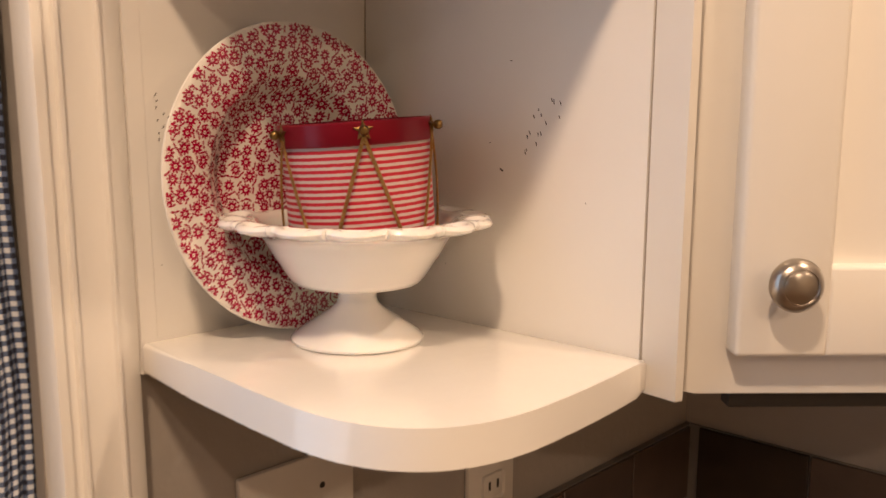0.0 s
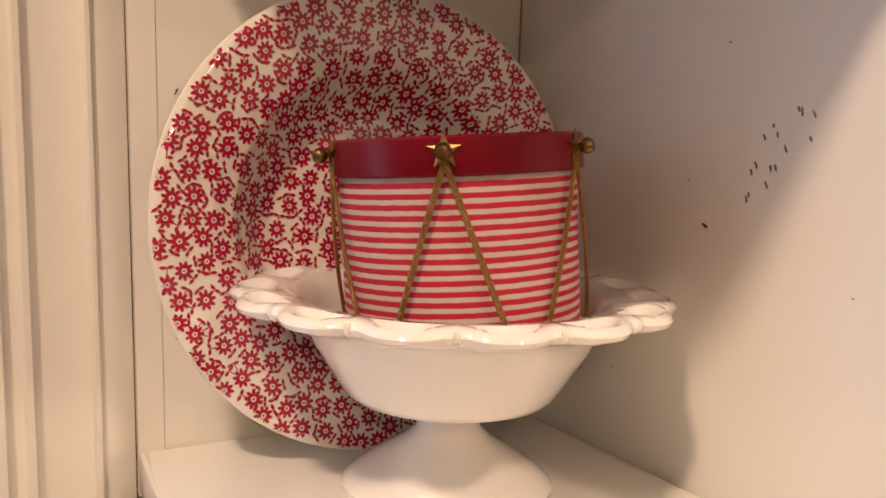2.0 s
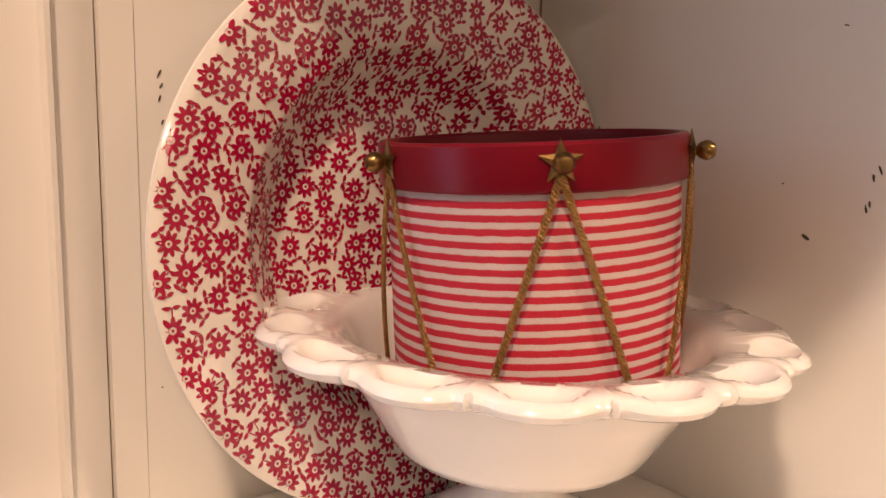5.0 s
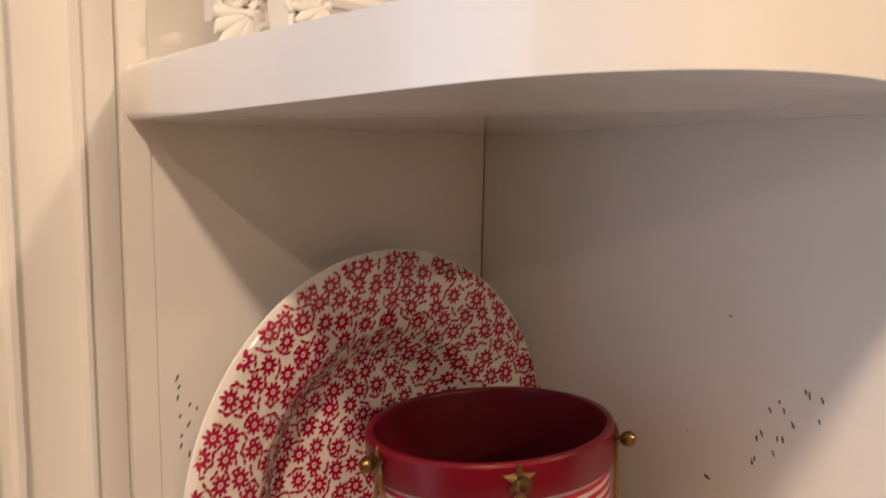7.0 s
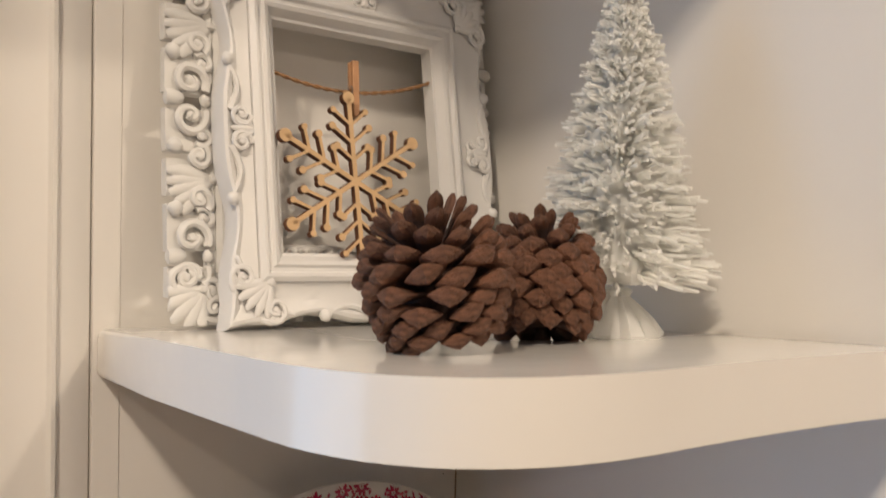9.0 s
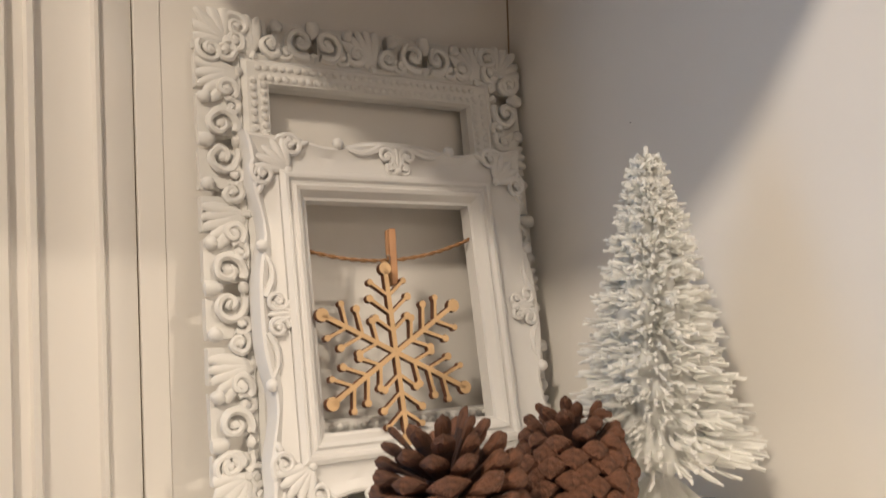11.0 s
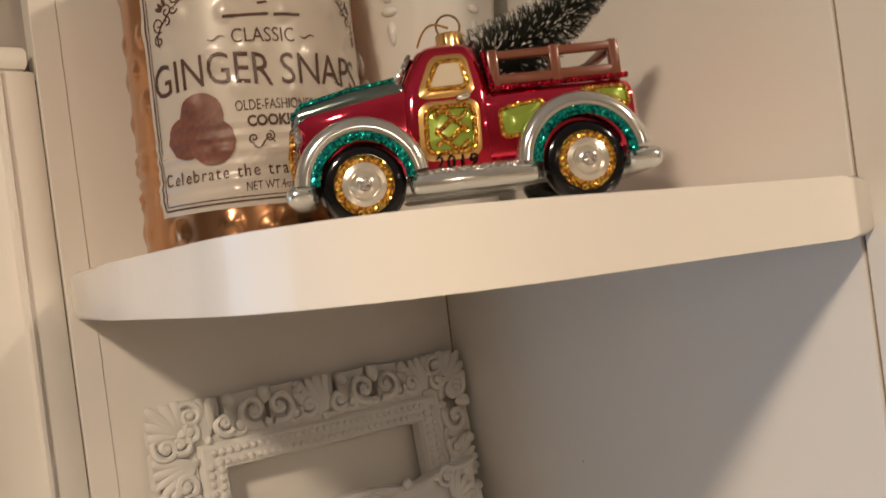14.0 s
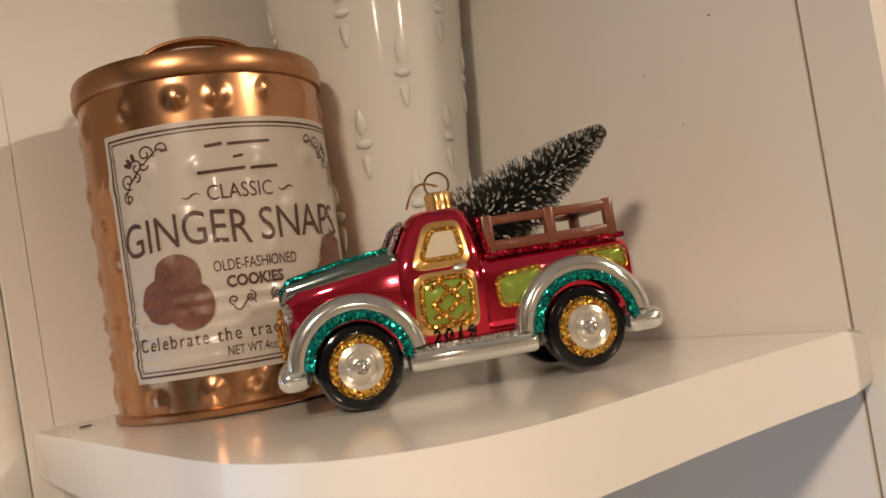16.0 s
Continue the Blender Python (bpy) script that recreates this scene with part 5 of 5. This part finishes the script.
prof = [(0, 0.0)] + [(vase_r(z), z) for z in [0.0, 0.004, 0.012] + [0.02 + 0.01 * i for i in range(20)]]
zt = 0.21
prof += [(vase_r(zt) + 0.001, zt + 0.004), (vase_r(zt) - 0.003, zt + 0.004), (vase_r(0.1) - 0.004, 0.1), (0.028, 0.012), (0, 0.010)]
body = part("body", lathe(prof, 96), VASE_MILK, vase)
for col in range(12):
    a = 2 * math.pi * col / 12 + 0.16
    for z in ([0.045, 0.105, 0.165] if col % 2 else [0.075, 0.135, 0.195]):
        bm = bmesh.new()
        for dz, s in ((0.0, (0.0040, 0.0014, 0.0024)), (0.0110, (0.0024, 0.0010, 0.0070)), (-0.0100, (0.0022, 0.0010, 0.0064))):
            vs = bmesh.ops.create_icosphere(bm, subdivisions=2, radius=1)["verts"]
            zz = z + dz
            r = vase_r(zz)
            for w in vs:
                taper = 1.0 if dz == 0 else (1 - 0.55 * w.co.z) if dz > 0 else (1 + 0.55 * w.co.z)
                tx, ty, tz = w.co.x * s[0] * taper, w.co.y * s[1], w.co.z * s[2]
                w.co = Vector(((r - ty * 1.0) * math.cos(a) - tx * math.sin(a), (r - ty * 1.0) * math.sin(a) + tx * math.cos(a), zz + tz))
        part("raised_drop", bm, VASE_MILK, vase)

# blown glass truck ornament; front is -x, ground is z = 0
truck = thing("truck_ornament", pose(-0.1088, -0.1708, shelf3(-0.171) + 0.0002, 0, 0, -29.8) @ pose(0, 0, 0, -0.57, -0.33, 0), "blown glass red pickup truck ornament with glitter", "ornament")
WR, AX = 0.0147, 0.0394


def rr(x0, x1, y0, y1, r, n=5):
    """A rounded rectangle."""
    r = min(r, (x1 - x0) / 2.001, (y1 - y0) / 2.001)
    pts = []
    for cx, cy, a0 in ((x1 - r, y1 - r, 0), (x0 + r, y1 - r, 90), (x0 + r, y0 + r, 180), (x1 - r, y0 + r, 270)):
        for k in range(n + 1):
            a = radians(a0 + 90 * k / n)
            pts.append((cx + r * math.cos(a), cy + r * math.sin(a)))
    return pts


def skin(loops, bm=None):
    bm = bm or bmesh.new()
    ls = [[bm.verts.new(p) for p in lp] for lp in loops]
    for p, q in zip(ls, ls[1:]):
        for k in range(len(p)):
            j = (k + 1) % len(p)
            bm.faces.new((p[k], p[j], q[j], q[k]))
    bm.faces.new(ls[0][::-1])
    bm.faces.new(ls[-1])
    return bm


def along_x(sections):
    """Sections (x, z0, z1, half width, corner radius) joined along the truck."""
    return skin([[(x, y, z) for y, z in rr(-w, w, z0, z1, r)] for x, z0, z1, w, r in sections])


part("bonnet", along_x([(-0.0610, 0.026, 0.0385, 0.0110, 0.005), (-0.0600, 0.020, 0.0425, 0.0145, 0.006), (-0.0560, 0.017, 0.0452, 0.0165, 0.007), (-0.0400, 0.016, 0.0485, 0.0185, 0.008), (-0.0260, 0.016, 0.0505, 0.0195, 0.008), (-0.0180, 0.016, 0.0505, 0.0195, 0.008)]), CAR_RED, truck)
part("bonnet_top", along_x([(-0.0622, 0.0385, 0.0420, 0.0100, 0.001), (-0.0590, 0.0385, 0.0465, 0.0150, 0.005), (-0.0400, 0.0415, 0.0505, 0.0178, 0.006), (-0.0240, 0.0435, 0.0525, 0.0186, 0.006), (-0.0215, 0.0440, 0.0515, 0.0175, 0.005)]), CAR_TEAL, truck, "dark teal mirrored bonnet top")
part("bed", along_x([(0.0060, 0.0165, 0.0430, 0.0200, 0.005), (0.0080, 0.0160, 0.0440, 0.0212, 0.006), (0.0560, 0.0165, 0.0445, 0.0212, 0.006), (0.0605, 0.0175, 0.0435, 0.0205, 0.007), (0.0625, 0.0205, 0.0400, 0.0180, 0.006)]), CAR_RED, truck)
cab = part("cab", skin([[(x, y, z) for x, y in rr(x0, x1, -w, w, r)] for z, x0, x1, w, r in
    ((0.0160, -0.0235, 0.0095, 0.0200, 0.004), (0.0300, -0.0240, 0.0100, 0.0210, 0.005), (0.0430, -0.0238, 0.0100, 0.0208, 0.006), (0.0490, -0.0225, 0.0096, 0.0195, 0.006), (0.0580, -0.0180, 0.0082, 0.0176, 0.006),
     (0.0625, -0.0152, 0.0068, 0.0160, 0.006), (0.0648, -0.0125, 0.0045, 0.0135, 0.005), (0.0656, -0.0095, 0.0015, 0.0100, 0.004))]), CAR_RED, truck)
part("grille", along_x([(-0.0632, 0.0200, 0.0370, 0.0080, 0.003), (-0.0600, 0.0185, 0.0395, 0.0105, 0.004)]), CAR_SILVER, truck)
bm = bmesh.new()
for y in (-0.0095, -0.0055, 0.0, 0.0055, 0.0095):
    tube(bm, [(-0.0628, y, 0.0200), (-0.0638, y, 0.0280), (-0.0622, y, 0.0375)], 0.0010, 6)
part("grille_glitter", bm, GLIT_GOLD, truck, "gold glitter grille bars")
# windscreen and side window
part("windscreen", skin([[(-0.0238, y, z) for y, z in rr(-0.0140, 0.0140, 0.0495, 0.0500, 0.0002)], [(-0.0228, y, z) for y, z in rr(-0.0150, 0.0150, 0.0500, 0.0510, 0.0004)], [(-0.0172, y, z) for y, z in rr(-0.0128, 0.0128, 0.0605, 0.0612, 0.0003)], [(-0.0150, y, z) for y, z in rr(-0.0110, 0.0110, 0.0600, 0.0605, 0.0002)]]), CAR_SILVER, truck, "frosted silver windscreen")
bm = bmesh.new()
tube(bm, [(-0.0238, -0.0168, 0.0502), (-0.0178, -0.0142, 0.0615), (-0.0178, 0.0142, 0.0615), (-0.0238, 0.0168, 0.0502)], 0.0010, 6)
part("windscreen_glitter", bm, GLIT_SILVER, truck, "silver glitter round the windscreen")


def side(x, z, out=0.0):
    """A point on the visible side of the cab at that height."""
    w = 0.0210 if z < 0.043 else 0.0210 - (z - 0.043) * 0.235 if z < 0.058 else 0.0174 - (z - 0.058) * 0.36
    return (x, -(w + out), z)


def panel(outline, out, depth, bm=None, mirror=False):
    """A raised pad on the cab's side."""
    bm = bm or bmesh.new()
    cx = sum(p[0] for p in outline) / len(outline)
    cz = sum(p[1] for p in outline) / len(outline)
    s = -1 if mirror else 1
    loops = []
    for k, o in ((1.0, -0.002), (1.0, out * 0.6), (0.94, out), (0.5, out + depth), (0.06, out + depth)):
        loops.append([(p[0], p[1] * s, p[2]) for p in [side(cx + (x - cx) * k, cz + (z - cz) * k, o) for x, z in outline]])
    return skin(loops, bm)


def smooth_loop(pts, n=6):
    """A rounded closed outline through corner points."""
    out = []
    m_ = len(pts)
    for i in range(m_):
        p, q, r = pts[i - 1], pts[i], pts[(i + 1) % m_]
        a = (q[0] + (p[0] - q[0]) * 0.25, q[1] + (p[1] - q[1]) * 0.25)
        b = (q[0] + (r[0] - q[0]) * 0.25, q[1] + (r[1] - q[1]) * 0.25)
        out += bezier(a, q, b, n)
    return out


DOOR = smooth_loop([(-0.0185, 0.0205), (0.0035, 0.0205), (0.0045, 0.0415), (-0.0175, 0.0415)])
GREEN = smooth_loop([(-0.0160, 0.0230), (0.0012, 0.0230), (0.0020, 0.0390), (-0.0150, 0.0390)])
WINF = smooth_loop([(-0.0180, 0.0425), (0.0040, 0.0425), (0.0022, 0.0600), (-0.0105, 0.0600)])
WIN = smooth_loop([(-0.0138, 0.0460), (0.0012, 0.0460), (0.0000, 0.0570), (-0.0085, 0.0570)])
for mirror in (False, True):
    sy = -1 if mirror else 1
    part("cab_door", panel(DOOR, 0.0008, 0.0003, None, mirror), CAR_GOLD, truck, "gold lacquered cab door")
    part("door_inset", panel(GREEN, 0.0014, 0.0003, None, mirror), CAR_GREEN, truck, "green lacquered door inset")
    part("window_surround", panel(WINF, 0.0008, 0.0003, None, mirror), CAR_GOLD, truck, "gold window surround")
    part("side_window", panel(WIN, 0.0014, 0.0003, None, mirror), CAR_PANE, truck, "frosted cream side window")
    bm = bmesh.new()
    for loop, o in ((GREEN, 0.0016), (WIN, 0.0016)):
        tube(bm, [(p[0], p[1] * sy, p[2]) for p in [side(x, z, o) for x, z in loop]], 0.00095, 6, closed=True)
    for k in range(4):
        z = 0.0255 + 0.0035 * k
        tube(bm, [(p[0], p[1] * sy, p[2]) for p in [side(-0.0125 + 0.0115 * t, z + 0.0016 * math.sin(t * 7 + k * 2), 0.0022) for t in [i / 14 for i in range(15)]]], 0.0009, 6)
    part("gold_glitter_lines", bm, GLIT_GOLD, truck, "gold glitter outlines")
    bm = bmesh.new()
    blob(bm, (-0.0010, -0.0226 * sy, 0.0420), (0.0028, 0.0012, 0.0013), 0.15)
    part("door_handle", bm, CAR_SILVER, truck)
    # green panels of the bed with gold glitter round them
    for q in ([(0.0115, 0.0265), (0.0195, 0.0265), (0.0285, 0.0385), (0.0112, 0.0365)], [(0.0480, 0.0385), (0.0585, 0.0330), (0.0580, 0.0405), (0.0400, 0.0405)]):
        ol = smooth_loop(q)
        cx, cz = sum(p[0] for p in ol) / len(ol), sum(p[1] for p in ol) / len(ol)
        part("bed_panel", skin([[(cx + (x - cx) * k, -(0.0212 + o) * sy, cz + (z - cz) * k) for x, z in ol] for k, o in ((1, -0.002), (1, 0.0004), (0.9, 0.0008), (0.1, 0.0009))]), CAR_GREEN, truck, "green lacquered side panel")
        part("panel_glitter", tube(bmesh.new(), [(x, -0.0217 * sy, z) for x, z in ol], 0.0009, 6, closed=True), GLIT_GOLD, truck, "gold glitter edging")
    # wings over the wheels
    for xc, R, wz in ((-AX, 0.0195, 0.0), (AX, 0.0205, 0.0)):
        def arch(rad, y0, y1, tw, a0=8, a1=176):
            loops = []
            for k in range(29):
                a = radians(a0 + (a1 - a0) * k / 28)
                loops.append([(xc + (rad + q) * math.cos(a), y * sy, WR + 0.0005 + (rad + q) * math.sin(a)) for y, q in rr(y0, y1, -tw, tw, tw * 0.9)])
            return skin(loops)
        part("wing", arch(R + 0.0002, -0.0260, -0.0150, 0.0040), CAR_SILVER, truck, "silver wheel wing")
        bm = bmesh.new()
        tube(bm, [(xc + (R - 0.0030) * math.cos(a), -0.0258 * sy, WR + 0.0005 + (R - 0.0030) * math.sin(a)) for a in [radians(2 + 176 * k / 30) for k in range(31)]], 0.0018, 7)
        part("wing_glitter", bm, GLIT_TEAL, truck, "teal glitter on the wing edge")
    part("running_board", box(bmesh.new(), (-0.0235, -0.0250 * sy if sy > 0 else 0.0180, 0.0095), (0.0225, -0.0180 * sy if sy > 0 else 0.0250, 0.0165), 0.0024, 3), CAR_SILVER, truck, "silver running board")
    part("board_glitter", tube(bmesh.new(), [(-0.0225, -0.0232 * sy, 0.0166), (0.0215, -0.0232 * sy, 0.0166)], 0.0012, 6), GLIT_SILVER, truck, "silver glitter strip")
    bm = bmesh.new()
    tube(bm, [(0.0090, -0.0195 * sy, 0.0444), (0.0600, -0.0195 * sy, 0.0446)], 0.0011, 6)
    tube(bm, [(0.0085, -0.0178 * sy, 0.0580), (0.0100, -0.0205 * sy, 0.0450)], 0.0010, 6)
    part("red_glitter_line", bm, GLIT_RED, truck, "red glitter line")
    part("bonnet_glitter", tube(bmesh.new(), [(-0.0618, -0.0100 * sy, 0.0425), (-0.0580, -0.0135 * sy, 0.0468), (-0.0400, -0.0150 * sy, 0.0506), (-0.0240, -0.0160 * sy, 0.0526)], 0.0009, 6), GLIT_TEAL, truck, "teal glitter along the bonnet")
    part("headlight", blob(bmesh.new(), (-0.0600, -0.0150 * sy, 0.0350), (0.0018, 0.0028, 0.0040)), GLIT_SILVER, truck, "silver glitter headlight")
    # rack
    for z in (0.0475, 0.0560):
        part("rack_rail", box(bmesh.new(), (0.0095, -0.0200 * sy if sy > 0 else 0.0170, z - 0.0016 - (0.0006 if z < 0.05 else 0)), (0.0580, -0.0170 * sy if sy > 0 else 0.0200, z + 0.0016), 0.0008, 2), CAR_BROWN, truck, "brown rack rail")
    for x in (0.0095, 0.0320, 0.0540):
        part("rack_post", box(bmesh.new(), (x, -0.0202 * sy if sy > 0 else 0.0168, 0.0432), (x + 0.0040, -0.0168 * sy if sy > 0 else 0.0202, 0.0582), 0.0009, 2), CAR_BROWN, truck, "brown rack post")
    # wheels
    for xc in (-AX, AX):
        m = Matrix.Translation((xc, -0.0150 * sy, WR)) @ Matrix.Rotation(radians(90) * sy, 4, "X")
        wheel = part("wheel", lathe([(0, 0.0), (WR - 0.003, 0.0), (WR - 0.0008, 0.0012), (WR, 0.0035), (WR, 0.0070), (WR - 0.0010, 0.0094), (WR - 0.0035, 0.0106), (0.0095, 0.0102), (0, 0.0095)], 48), TYRE, truck, "glossy black tyre")
        wheel.matrix_basis = m
        part("rim_glitter", lathe([(0.0070, 0.0100), (0.0074, 0.0114), (0.0092, 0.0118), (0.0104, 0.0108), (0.0106, 0.0098)], 48), GLIT_GOLD, wheel, "gold glitter ring")
        part("hubcap", lathe([(0.0078, 0.0098), (0.0076, 0.0116), (0.0058, 0.0122), (0.0048, 0.0116), (0.0038, 0.0124), (0.0026, 0.0132), (0.0, 0.0133)], 40), HUB, wheel, "silver hubcap")
        part("hub_glitter", lathe([(0.0027, 0.0128), (0.0022, 0.0138), (0, 0.0140)], 20), GLIT_SILVER, wheel, "silver glitter hub")
for x0, x1 in ((-0.0665, -0.0555), (0.0545, 0.0690)):
    part("bumper", box(bmesh.new(), (x0, -0.0240, 0.0098), (x1, 0.0240, 0.0178), 0.0038, 4), CAR_SILVER, truck, "silver bumper")
part("underside", box(bmesh.new(), (-0.055, -0.016, 0.010), (0.056, 0.016, 0.0185), 0.003), CAR_SILVER, truck)
part("tail_gate_rail", box(bmesh.new(), (0.0545, -0.0170, 0.0545), (0.0580, 0.0170, 0.0578), 0.0008, 2), CAR_BROWN, truck, "brown rear rack rail")
cap = part("cap", lathe([(0, 0.0080), (0.0046, 0.0080), (0.0052, 0.0072), (0.0050, 0.0040), (0.0054, 0.0010), (0.0058, 0.0)], 40, warp=lambda a, i, r, z: (r * (1 + 0.05 * math.sin(a * 12)), z)), CAR_GOLD, truck, "crimped gold cap")
cap.matrix_basis = pose(0.0000, 0, 0.0624)
part("ring", tube(bmesh.new(), [(0.0045 * math.cos(k * math.pi / 12), 0.0, 0.0110 + 0.0045 * math.sin(k * math.pi / 12)) for k in range(24)], 0.00042, 6, closed=True), BRASS, cap, "thin brass hanging ring")
part("string", tube(bmesh.new(), [(0.0000 + -0.0130 * t, -0.004 * t, 0.0729 + 0.0016 * math.sin(t * 3) - 0.0075 * t ** 4) for t in [i / 14 for i in range(15)]], 0.00045, 6), GOLD, truck, "thin gold string")
# the cab is squat: its upper part is pressed down
for o in truck.children:
    if o.name.split(".")[0] in ("cab", "bonnet", "bonnet_top", "windscreen", "windscreen_glitter", "side_window", "window_surround", "gold_glitter_lines", "bonnet_glitter"):
        for v in o.data.vertices:
            if v.co.z > 0.043:
                v.co.z = 0.043 + (v.co.z - 0.043) * 0.92

# the year painted on the sill
cu = bpy.data.curves.new("year", "FONT")
cu.body, cu.size, cu.space_character, cu.offset = "2019", 0.0062, 1.3, 0.00008
tmp = new("year", cu)
dg = bpy.context.evaluated_depsgraph_get()
me = bpy.data.meshes.new_from_object(tmp.evaluated_get(dg))
bpy.data.objects.remove(tmp)
bpy.data.curves.remove(cu)
me.materials.clear()
me.materials.append(TYRE)
year = new("year_lettering", me)
year.parent = truck
year["label"] = "black painted year"
year.matrix_basis = pose(-0.0135, -0.0222, 0.0176, 90, 0, 0)

# dark bottle-brush tree lying in the truck's bed
mt = truck.matrix_world
fir = thing("small_fir_tree", mt, "tiny dark snow-tipped bottle-brush tree lying in the truck", "tree ornament")
P0, P1 = Vector((0.0075, 0.0, 0.0520)), Vector((0.0655, -0.0030, 0.0850))
axis = (P1 - P0)
part("wire_stem", tube(bmesh.new(), [P0, P1], 0.0006, 6), NEEDLE, fir)
e1 = axis.normalized().orthogonal().normalized()
e2 = axis.normalized().cross(e1)
bm, bs = bmesh.new(), bmesh.new()
rnd = random.Random(9)
for k in range(6500):
    t = rnd.random() ** 0.9
    a = rnd.uniform(0, 2 * math.pi)
    ln = (0.0158 * (1 - t) ** 0.75 + 0.0022) * rnd.uniform(0.8, 1.08)
    p = P0 + axis * t
    d = (e1 * math.cos(a) + e2 * math.sin(a) + axis.normalized() * rnd.uniform(0.05, 0.5)).normalized()
    q = p + d * ln
    if q.z < 0.0440:
        continue
    s = d.cross(Vector((rnd.uniform(-1, 1), rnd.uniform(-1, 1), 0.3))).normalized() * 0.00014
    u = d.cross(s)
    v3 = [bm.verts.new(p + s), bm.verts.new(p - s * 0.5 + u * 0.9), bm.verts.new(p - s * 0.5 - u * 0.9)]
    w3 = [bm.verts.new(q + s * 0.6), bm.verts.new(q - s * 0.3 + u * 0.5), bm.verts.new(q - s * 0.3 - u * 0.5)]
    for i in range(3):
        j = (i + 1) % 3
        bm.faces.new((v3[i], v3[j], w3[j], w3[i]))
    if rnd.random() < 0.16:
        vs = bmesh.ops.create_cube(bs, size=rnd.uniform(0.0003, 0.0007))["verts"]
        for w in vs:
            w.co += q - d * rnd.uniform(0, 0.003)
tagged(part("needles", bm, NEEDLE, fir, "dark green-grey bristles", smooth=False, recalc=False), kind="stuff")
tagged(part("snow", bs, SNOW, fir, "specks of white snow", smooth=False, recalc=False), kind="stuff")

# ---------------------------------------------------------------- worn paint
rnd = random.Random(31)


def chips(name, spots_, plane, parent_label):
    """Small bare nicks in the paint on the panel (x) or on the board (y)."""
    bm = bmesh.new()
    for u, z, ln, w, a in spots_:
        ca, sa = math.cos(a), math.sin(a)
        pts = []
        for k in range(8):
            t = k * math.pi / 4
            r = rnd.uniform(0.7, 1.15)
            p, q = ln * r * math.cos(t), w * r * math.sin(t)
            pts.append((u + p * ca - q * sa, z + p * sa + q * ca))
        if plane == "x":
            vs = [bm.verts.new((-0.0003, p, q)) for p, q in pts]
        else:
            vs = [bm.verts.new((p, -0.0003, q)) for p, q in pts]
        f = bm.faces.new(vs)
        ext = bmesh.ops.extrude_face_region(bm, geom=[f])["geom"]
        for v in ext:
            if isinstance(v, bmesh.types.BMVert):
                v.co += Vector((0.0005, 0, 0)) if plane == "x" else Vector((0, 0.0005, 0))
    return tagged(part(name, bm, CHIP, None, "", smooth=False), parent_label, "scuff", kind="structure")


PANEL_MARKS = [(-0.143, 1.514, 0.0022, 0.0006, 0.5)]
for k in range(15):
    t = k / 14
    PANEL_MARKS.append((-0.158 - 0.036 * t + rnd.uniform(-0.006, 0.006), 1.533 + 0.027 * t + rnd.uniform(-0.008, 0.008), rnd.uniform(0.0011, 0.0021), 0.00038, 1.25 + rnd.uniform(-0.2, 0.2)))
PANEL_MARKS += [(-0.132, 1.533, 0.0005, 0.0003, 0), (-0.150, 1.590, 0.0010, 0.0003, 0.3), (-0.100, 1.870, 0.0004, 0.0003, 0), (-0.190, 2.105, 0.0004, 0.0004, 0), (-0.225, 2.120, 0.0005, 0.0004, 0), (-0.205, 2.080, 0.0003, 0.0003, 0), (-0.090, 1.440, 0.0004, 0.0003, 0.5), (-0.215, 1.495, 0.0005, 0.0003, 0.5)]
chips("scuff_panel", PANEL_MARKS, "x", "small dark nicks in the white side panel")
BOARD_MARKS = []
for k in range(9):
    t = k / 8
    BOARD_MARKS.append((-0.189 + 0.008 * rnd.random(), 1.530 + 0.034 * t, rnd.uniform(0.0010, 0.0018), 0.00035, 1.2 + rnd.uniform(-0.2, 0.2)))
BOARD_MARKS += [(-0.178, 1.549, 0.0012, 0.0004, 1.2), (-0.187, 1.450, 0.0005, 0.0003, 0), (-0.165, 2.155, 0.0005, 0.0004, 0), (-0.010, 1.600, 0.0004, 0.0003, 0)]
chips("scuff_board", BOARD_MARKS, "y", "small dark nicks in the white back board")
bm = bmesh.new()
box(bm, (-0.2012, -0.0285, shelf3(-0.028) - 0.0002), (-0.1962, -0.0272, shelf3(-0.028) + 0.0005), 0.0002, 1)
tagged(part("scuff_shelf", bm, CHIP, None), "dark nick on the white shelf top", "scuff", kind="structure")
